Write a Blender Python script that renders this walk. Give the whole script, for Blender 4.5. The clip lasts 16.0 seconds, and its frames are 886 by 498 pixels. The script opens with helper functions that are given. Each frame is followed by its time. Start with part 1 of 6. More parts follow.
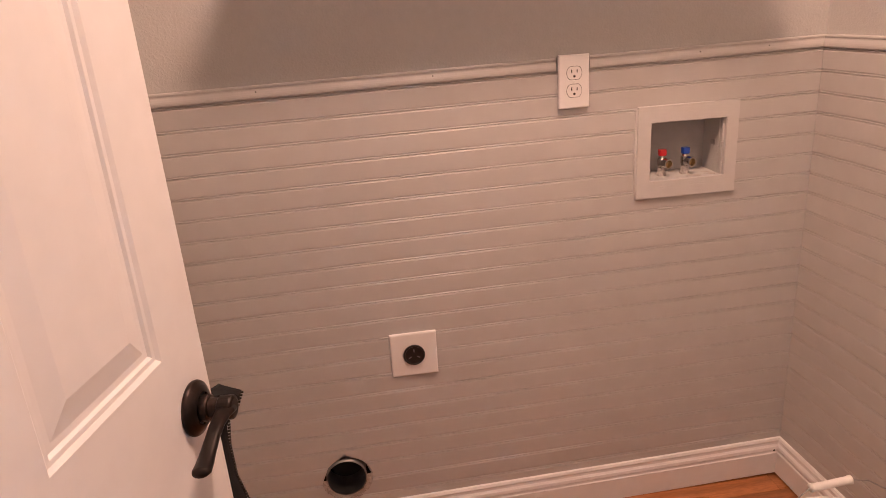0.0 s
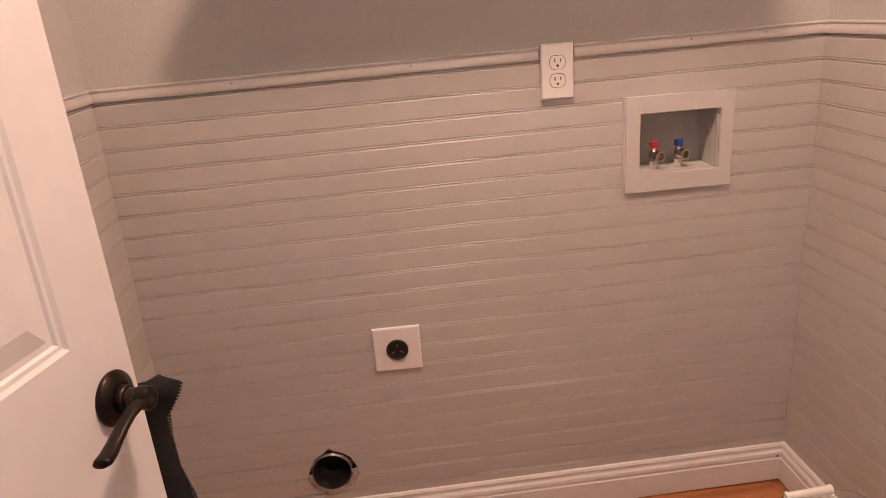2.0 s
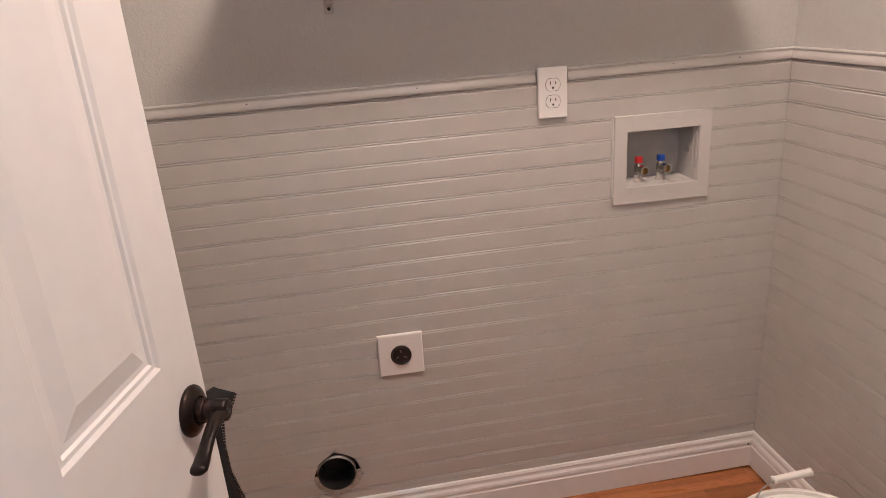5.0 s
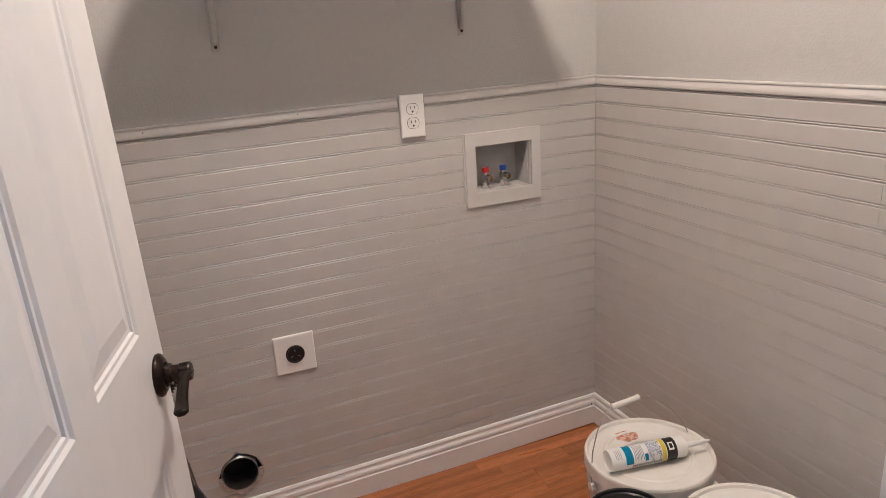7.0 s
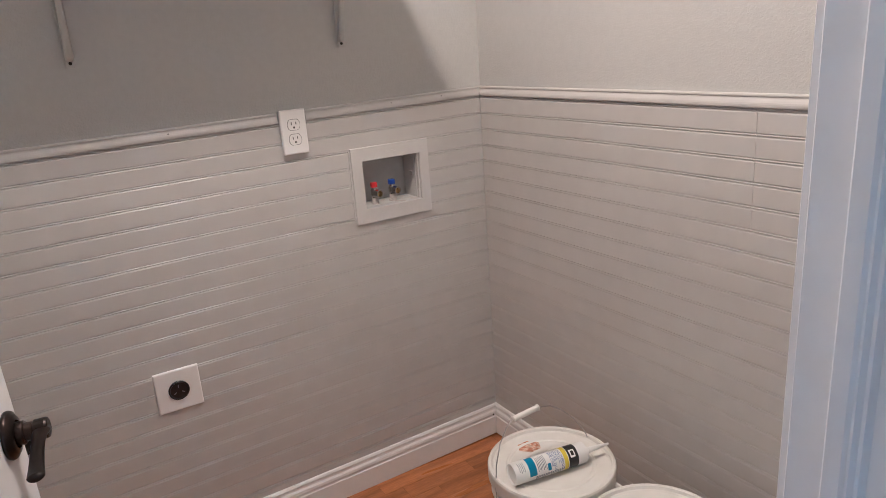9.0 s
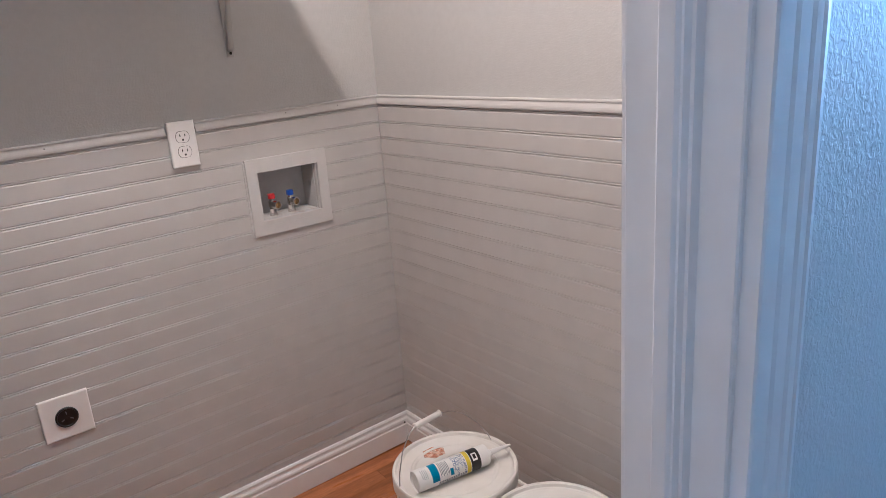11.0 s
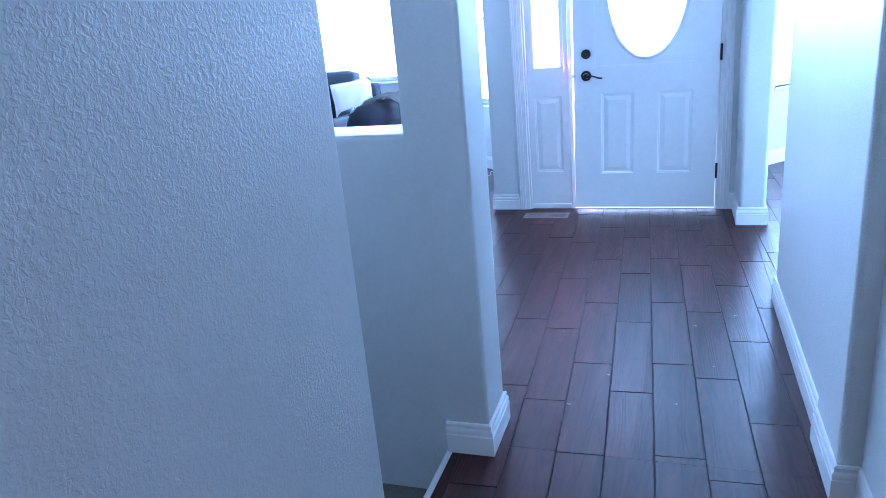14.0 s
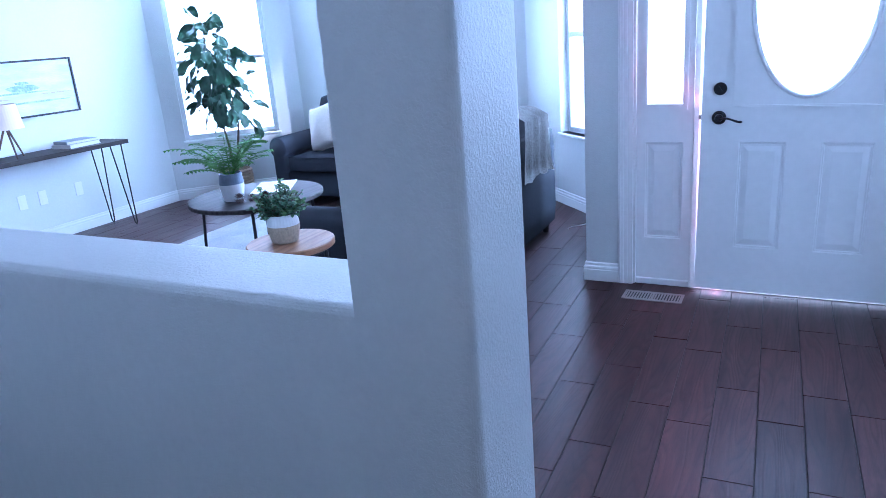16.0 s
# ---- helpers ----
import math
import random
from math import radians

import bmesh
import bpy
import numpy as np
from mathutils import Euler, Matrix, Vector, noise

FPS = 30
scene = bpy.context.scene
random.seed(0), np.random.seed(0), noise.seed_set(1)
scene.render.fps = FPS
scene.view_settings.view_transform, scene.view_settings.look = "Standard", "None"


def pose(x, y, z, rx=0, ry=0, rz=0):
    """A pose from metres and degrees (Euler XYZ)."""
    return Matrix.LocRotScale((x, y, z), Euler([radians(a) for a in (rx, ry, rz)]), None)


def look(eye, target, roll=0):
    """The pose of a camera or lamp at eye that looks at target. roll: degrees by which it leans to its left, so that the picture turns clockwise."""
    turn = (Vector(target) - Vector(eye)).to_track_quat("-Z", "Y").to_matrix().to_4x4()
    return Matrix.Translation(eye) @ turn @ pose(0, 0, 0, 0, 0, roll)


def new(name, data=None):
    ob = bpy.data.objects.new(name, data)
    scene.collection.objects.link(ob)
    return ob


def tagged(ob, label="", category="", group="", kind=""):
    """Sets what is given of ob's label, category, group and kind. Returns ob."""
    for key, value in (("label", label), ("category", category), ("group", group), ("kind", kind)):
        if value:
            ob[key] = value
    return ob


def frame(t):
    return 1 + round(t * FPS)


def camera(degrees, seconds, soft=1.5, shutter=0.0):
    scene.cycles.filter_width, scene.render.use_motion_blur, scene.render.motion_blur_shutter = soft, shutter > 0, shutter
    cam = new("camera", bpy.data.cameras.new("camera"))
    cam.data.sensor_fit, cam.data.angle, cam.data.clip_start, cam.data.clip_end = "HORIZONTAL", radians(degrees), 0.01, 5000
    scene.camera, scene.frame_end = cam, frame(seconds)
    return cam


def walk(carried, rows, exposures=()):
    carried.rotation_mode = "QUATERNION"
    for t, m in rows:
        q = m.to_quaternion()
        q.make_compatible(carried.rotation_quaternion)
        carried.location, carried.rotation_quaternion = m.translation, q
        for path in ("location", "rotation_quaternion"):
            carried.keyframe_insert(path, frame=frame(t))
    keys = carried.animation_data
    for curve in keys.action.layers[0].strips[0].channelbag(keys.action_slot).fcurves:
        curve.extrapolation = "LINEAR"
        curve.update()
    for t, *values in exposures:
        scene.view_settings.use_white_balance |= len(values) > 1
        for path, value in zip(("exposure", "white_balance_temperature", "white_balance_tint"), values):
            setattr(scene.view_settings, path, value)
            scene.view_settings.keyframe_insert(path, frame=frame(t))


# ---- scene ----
cam = camera(64.7, 16.0, soft=0.85)
PATH = [
    (0, (0.124, 0.173, 1.335), (0.37, 2.047, 0.681), -3.7),
    (0.5, (0.118, 0.174, 1.337), (0.356, 2.049, 0.682), -3.7),
    (1, (0.121, 0.174, 1.337), (0.339, 2.05, 0.681), -3.8),
    (1.5, (0.142, 0.185, 1.33), (0.355, 2.06, 0.667), -3.8),
    (2, (0.267, 0.18, 1.311), (0.392, 2.065, 0.655), -4.4),
    (2.5, (0.349, 0.173, 1.331), (0.287, 2.062, 0.675), -3.8),
    (3, (0.388, 0.17, 1.337), (0.246, 2.054, 0.68), -3.5),
    (3.2, (0.367, 0.177, 1.343), (0.247, 2.058, 0.673), -3.4),
    (5.3, (0.104, 0.079, 1.387), (0.447, 1.934, 0.722), -3.9),
    (5.5, (0.082, 0.025, 1.392), (0.476, 1.872, 0.734), -4.0),
    (6, (0.016, -0.116, 1.371), (0.508, 1.712, 0.728), -4.0),
    (6.5, (-0.029, -0.159, 1.373), (0.57, 1.64, 0.737), -3.9),
    (7, (-0.035, -0.135, 1.378), (0.679, 1.637, 0.784), -3.8),
    (7.5, (-0.033, -0.109, 1.38), (0.816, 1.602, 0.788), -4.0),
    (8, (-0.027, -0.081, 1.374), (0.899, 1.591, 0.784), -4.1),
    (8.5, (-0.011, -0.089, 1.377), (0.949, 1.565, 0.791), -4.2),
    (11, (0.057, -0.138, 1.379), (1.215, 1.386, 0.797), -4.3),
    (11.5, (0.097, -0.186, 1.375), (1.375, 1.238, 0.794), -4.6),
    (12, (0.145, -0.25, 1.39), (1.598, 1.02, 0.792), -4.5),
    (12.5, (0.155, -0.305, 1.4), (1.754, 0.737, 0.802), -4.4),
    (13, (0.168, -0.328, 1.404), (1.878, 0.515, 0.801), -4.6),
    (13.5, (0.232, -0.337, 1.391), (2.003, 0.367, 0.784), -4.9),
    (14, (0.438, -0.362, 1.376), (2.233, 0.263, 0.754), -5.3),
    (14.5, (0.752, -0.417, 1.395), (2.557, 0.185, 0.779), -5.0),
    (15, (1.041, -0.349, 1.41), (2.838, 0.278, 0.795), -4.5),
    (15.5, (1.28, -0.257, 1.427), (3.053, 0.45, 0.829), -4.6),
    (16, (1.567, -0.18, 1.447), (3.251, 0.72, 0.853), -4.6),
]
walk(cam, [(t, look(eye, target, roll)) for t, eye, target, roll in PATH],
     [(0.0, 0.08, 5700, 30), (1.5, 0.08, 5600, 27), (3.0, 0.05, 5200, 22), (5.3, 0.05, 4600, 9), (7.0, 0.05, 4400, 4), (8.7, 0.05, 4250, 4), (11.0, 0.03, 4150, 6), (12.5, 0.08, 4250, 10), (13.5, -0.05, 4400, 14), (14.5, -0.16, 4450, 18), (15.0, -0.25, 4500, 20), (16.0, -0.53, 4750, 24)])

# ---- world, sun, lamps ----
DOOR_X = 5.34
SUN_EL, SUN_AZ = radians(28), radians(169)
world = bpy.data.worlds.new("sky")
scene.world = world
world.use_nodes = True
wn, wl = world.node_tree.nodes, world.node_tree.links
sky = wn.new("ShaderNodeTexSky")
sky.sky_type, sky.sun_disc, sky.sun_elevation, sky.sun_rotation = "NISHITA", False, SUN_EL, SUN_AZ
wl.new(sky.outputs[0], wn["Background"].inputs[0])
wn["Background"].inputs[1].default_value = 0.15
sun = new("sun", bpy.data.lights.new("sun", "SUN"))
sun.data.energy, sun.data.angle, sun.data.color = 5.0, radians(0.5), (1, 0.95, 0.88)
sun.matrix_world = look((9.1, -5.6, 7.0), (7.2, 4.2, 1.6))


def area_light(name, x, y, z, aim_x, aim_y, w, h, power, color=(0.62, 0.83, 1.0)):
    """A rectangular area lamp: sky light in a window's opening, or an added fill."""
    ob = new(name, bpy.data.lights.new(name, "AREA"))
    ob.data.shape, ob.data.size, ob.data.size_y, ob.data.energy = "RECTANGLE", w, h, power
    ob.data.color = color
    ob.matrix_world = look((x, y, z), (aim_x, aim_y, z - 0.25))
    return ob


area_light("daylight_bay_front", 7.78, 3.2, 1.5, 5, 3.2, 1.75, 1.3, 245)
area_light("daylight_bay_left", 7.15, 5.2, 1.345, 6.15, 4.2, 0.93, 1.5, 120)
area_light("daylight_bay_right", 7.06, 1.18, 1.345, 6.06, 2.18, 0.65, 1.52, 165)
area_light("daylight_dining", 7.15, -1.19, 1.36, 6.15, -2.19, 0.75, 1.5, 285)
# added fill inside the dining room; its side wall has no window
area_light("dining_side_fill", 5.2, -4.1, 1.4, 5.2, -1.0, 2.0, 1.5, 140)
# another added fill, off the solid far wall, brightening the post's side
area_light("dining_far_fill", 7.5, -3.0, 1.4, 4.4, -1.2, 1.7, 1.5, 140)
area_light("daylight_door_glass", 5.6, -0.16, 1.5, 3.0, -0.16, 0.5, 0.9, 50)
# added warm fill before the closed hall end, to brighten jamb and casing
area_light("hall_end_fill", -1.66, -0.4, 1.4, 2.0, -0.3, 0.8, 1.6, 5.5, (1.0, 0.82, 0.7))
# pink strip lamp added in the door gap to tint the mullion beside it
area_light("door_gap_pink_glow", DOOR_X + 0.012, 0.303, 1.03, DOOR_X - 1.0, 0.75, 0.008, 1.95, 9.0, (1.0, 0.26, 0.38))
bulb = new("laundry_lamp", bpy.data.lights.new("laundry_lamp", "AREA"))
bulb.data.shape, bulb.data.size, bulb.data.energy, bulb.data.color = "DISK", 0.18, 28, (1.0, 0.63, 0.36)
bulb.matrix_world = look((0.53, 0.96, 2.4), (0.53, 0.961, 0))

# ---- materials ----
def material(name, color, rough=0.5, metal=0.0, spots=0.06, grain=40.0, bump=0.0, bump_scale=200.0, bump_dist=0.001, second=None, mix_scale=3.0, detail=4.0, lo=0.35, hi=0.65, spec=0.5, stretch=(1, 1, 1), each=0.0):
    """A surface with colour drift at two scales, roughness drift and fine relief. each: drift from piece to piece."""
    m = bpy.data.materials.new(name)
    m.use_nodes = True
    n, l = m.node_tree.nodes, m.node_tree.links
    b = n["Principled BSDF"]
    b.inputs["Metallic"].default_value = metal
    b.inputs["Specular IOR Level"].default_value = spec
    tc = n.new("ShaderNodeTexCoord")
    mp = n.new("ShaderNodeMapping")
    mp.inputs["Scale"].default_value = stretch
    l.new(tc.outputs["Object"], mp.inputs[0])
    big = n.new("ShaderNodeTexNoise")
    big.inputs["Scale"].default_value, big.inputs["Detail"].default_value = mix_scale, detail
    fine = n.new("ShaderNodeTexNoise")
    fine.inputs["Scale"].default_value, fine.inputs["Detail"].default_value = grain, 3.0
    info = n.new("ShaderNodeObjectInfo")
    shift = n.new("ShaderNodeVectorMath")
    shift.operation = "MULTIPLY_ADD"
    l.new(info.outputs["Random"], shift.inputs[0])
    shift.inputs[1].default_value = (37.0 * (each > 0), 11.0 * (each > 0), 5.0 * (each > 0))
    l.new(mp.outputs[0], shift.inputs[2])
    for tex in (big, fine):
        l.new(shift.outputs[0], tex.inputs["Vector"])
    ramp = n.new("ShaderNodeValToRGB")
    ramp.color_ramp.elements[0].position, ramp.color_ramp.elements[1].position = lo, hi
    other = second or tuple(c * (1 - spots) for c in color)
    ramp.color_ramp.elements[0].color, ramp.color_ramp.elements[1].color = (*color, 1), (*other, 1)
    l.new(big.outputs["Fac"], ramp.inputs[0])
    hsv = n.new("ShaderNodeHueSaturation")
    l.new(ramp.outputs[0], hsv.inputs["Color"])
    val = n.new("ShaderNodeMapRange")
    val.inputs["From Min"].default_value, val.inputs["From Max"].default_value = 0.3, 0.7
    val.inputs["To Min"].default_value, val.inputs["To Max"].default_value = 1 - spots, 1 + spots
    l.new(fine.outputs["Fac"], val.inputs[0])
    vary = n.new("ShaderNodeMath")
    vary.operation = "MULTIPLY"
    piece = n.new("ShaderNodeMapRange")
    piece.inputs["To Min"].default_value, piece.inputs["To Max"].default_value = 1 - each, 1 + each
    l.new(info.outputs["Random"], piece.inputs[0])
    l.new(val.outputs[0], vary.inputs[0])
    l.new(piece.outputs[0], vary.inputs[1])
    l.new(vary.outputs[0], hsv.inputs["Value"])
    l.new(hsv.outputs[0], b.inputs["Base Color"])
    rr = n.new("ShaderNodeMapRange")
    rr.inputs["To Min"].default_value, rr.inputs["To Max"].default_value = max(0.02, rough - 0.08), min(1, rough + 0.08)
    l.new(big.outputs["Fac"], rr.inputs[0])
    l.new(rr.outputs[0], b.inputs["Roughness"])
    if bump:
        rel = n.new("ShaderNodeTexNoise")
        rel.inputs["Scale"].default_value, rel.inputs["Detail"].default_value = bump_scale, 2.0
        l.new(shift.outputs[0], rel.inputs["Vector"])
        bp = n.new("ShaderNodeBump")
        bp.inputs["Strength"].default_value, bp.inputs["Distance"].default_value = bump, bump_dist
        l.new(rel.outputs["Fac"], bp.inputs["Height"])
        l.new(bp.outputs[0], b.inputs["Normal"])
    return m


def orange_peel(name, color, rough, strength, scale):
    """Rolled, knocked-down wall texture: blotches with flat tops and fine roller grain."""
    m = material(name, color, rough, spots=0.02, grain=60, mix_scale=1.5)
    n, l = m.node_tree.nodes, m.node_tree.links
    b = n["Principled BSDF"]
    tc = next(q for q in n if q.type == "TEX_COORD")
    rel = n.new("ShaderNodeTexNoise")
    rel.inputs["Scale"].default_value, rel.inputs["Detail"].default_value, rel.inputs["Distortion"].default_value = scale, 2.5, 0.6
    l.new(tc.outputs["Object"], rel.inputs["Vector"])
    ramp = n.new("ShaderNodeValToRGB")
    ramp.color_ramp.elements[0].position, ramp.color_ramp.elements[1].position = 0.42, 0.62
    l.new(rel.outputs["Fac"], ramp.inputs[0])
    bp = n.new("ShaderNodeBump")
    bp.inputs["Strength"].default_value, bp.inputs["Distance"].default_value = strength, 0.0012
    l.new(ramp.outputs[0], bp.inputs["Height"])
    l.new(bp.outputs[0], b.inputs["Normal"])
    return m


def wood(name, light, dark, rough, each, stretch=(1.2, 14, 14), rings=3.0, bump=0.15, spec=0.5, contour=0.0, deep=0.45):
    """Grained wood along x: stretched noise, warped rings and dark pores."""
    m = material(name, light, rough, second=dark, mix_scale=2.2, grain=30, spots=0.16, stretch=stretch, each=each, lo=0.3, hi=0.72, detail=8, spec=spec)
    n, l = m.node_tree.nodes, m.node_tree.links
    b = n["Principled BSDF"]
    src = next(q for q in n if q.type == "VECT_MATH")
    wv = n.new("ShaderNodeTexWave")
    wv.wave_type, wv.bands_direction = "BANDS", "Y"
    wv.inputs["Scale"].default_value, wv.inputs["Distortion"].default_value = rings * 0.25, 13.0
    wv.inputs["Detail"].default_value, wv.inputs["Detail Scale"].default_value = 3.0, 0.55
    l.new(src.outputs[0], wv.inputs["Vector"])
    grain = wv.outputs["Fac"]
    if contour:
        # cathedral grain: level lines of a soft, stretched noise
        hill = n.new("ShaderNodeTexNoise")
        hill.inputs["Scale"].default_value, hill.inputs["Detail"].default_value, hill.inputs["Roughness"].default_value = 0.75, 2.0, 0.35
        l.new(src.outputs[0], hill.inputs["Vector"])
        level = n.new("ShaderNodeMath")
        level.operation = "MULTIPLY"
        level.inputs[1].default_value = contour
        l.new(hill.outputs["Fac"], level.inputs[0])
        ring = n.new("ShaderNodeMath")
        ring.operation = "PINGPONG"
        ring.inputs[1].default_value = 1.0
        l.new(level.outputs[0], ring.inputs[0])
        grain = ring.outputs[0]
    hsv = next(q for q in n if q.type == "HUE_SAT")
    mix = n.new("ShaderNodeMix")
    mix.data_type, mix.blend_type = "RGBA", "MULTIPLY"
    mix.inputs["Factor"].default_value = deep
    l.new(hsv.outputs[0], mix.inputs["A"])
    rp = n.new("ShaderNodeValToRGB")
    rp.color_ramp.elements[0].color, rp.color_ramp.elements[1].color = (0.45, 0.4, 0.38, 1), (1, 1, 1, 1)
    rp.color_ramp.elements[1].position = 0.5
    l.new(grain, rp.inputs[0])
    l.new(rp.outputs[0], mix.inputs["B"])
    l.new(mix.outputs["Result"], b.inputs["Base Color"])
    bp = n.new("ShaderNodeBump")
    bp.inputs["Strength"].default_value, bp.inputs["Distance"].default_value = bump, 0.0008
    l.new(grain, bp.inputs["Height"])
    l.new(bp.outputs[0], b.inputs["Normal"])
    return m


def glowing(name, color, strength):
    m = bpy.data.materials.new(name)
    m.use_nodes = True
    n, l = m.node_tree.nodes, m.node_tree.links
    e = n.new("ShaderNodeEmission")
    e.inputs[0].default_value, e.inputs[1].default_value = (*color, 1), strength
    l.new(e.outputs[0], n["Material Output"].inputs[0])
    return m


def glass(name, rough=0.0, tint=(1, 1, 1)):
    m = bpy.data.materials.new(name)
    m.use_nodes = True
    b = m.node_tree.nodes["Principled BSDF"]
    b.inputs["Base Color"].default_value = (*tint, 1)
    b.inputs["Transmission Weight"].default_value, b.inputs["Roughness"].default_value, b.inputs["IOR"].default_value = 1.0, rough, 1.1
    return m


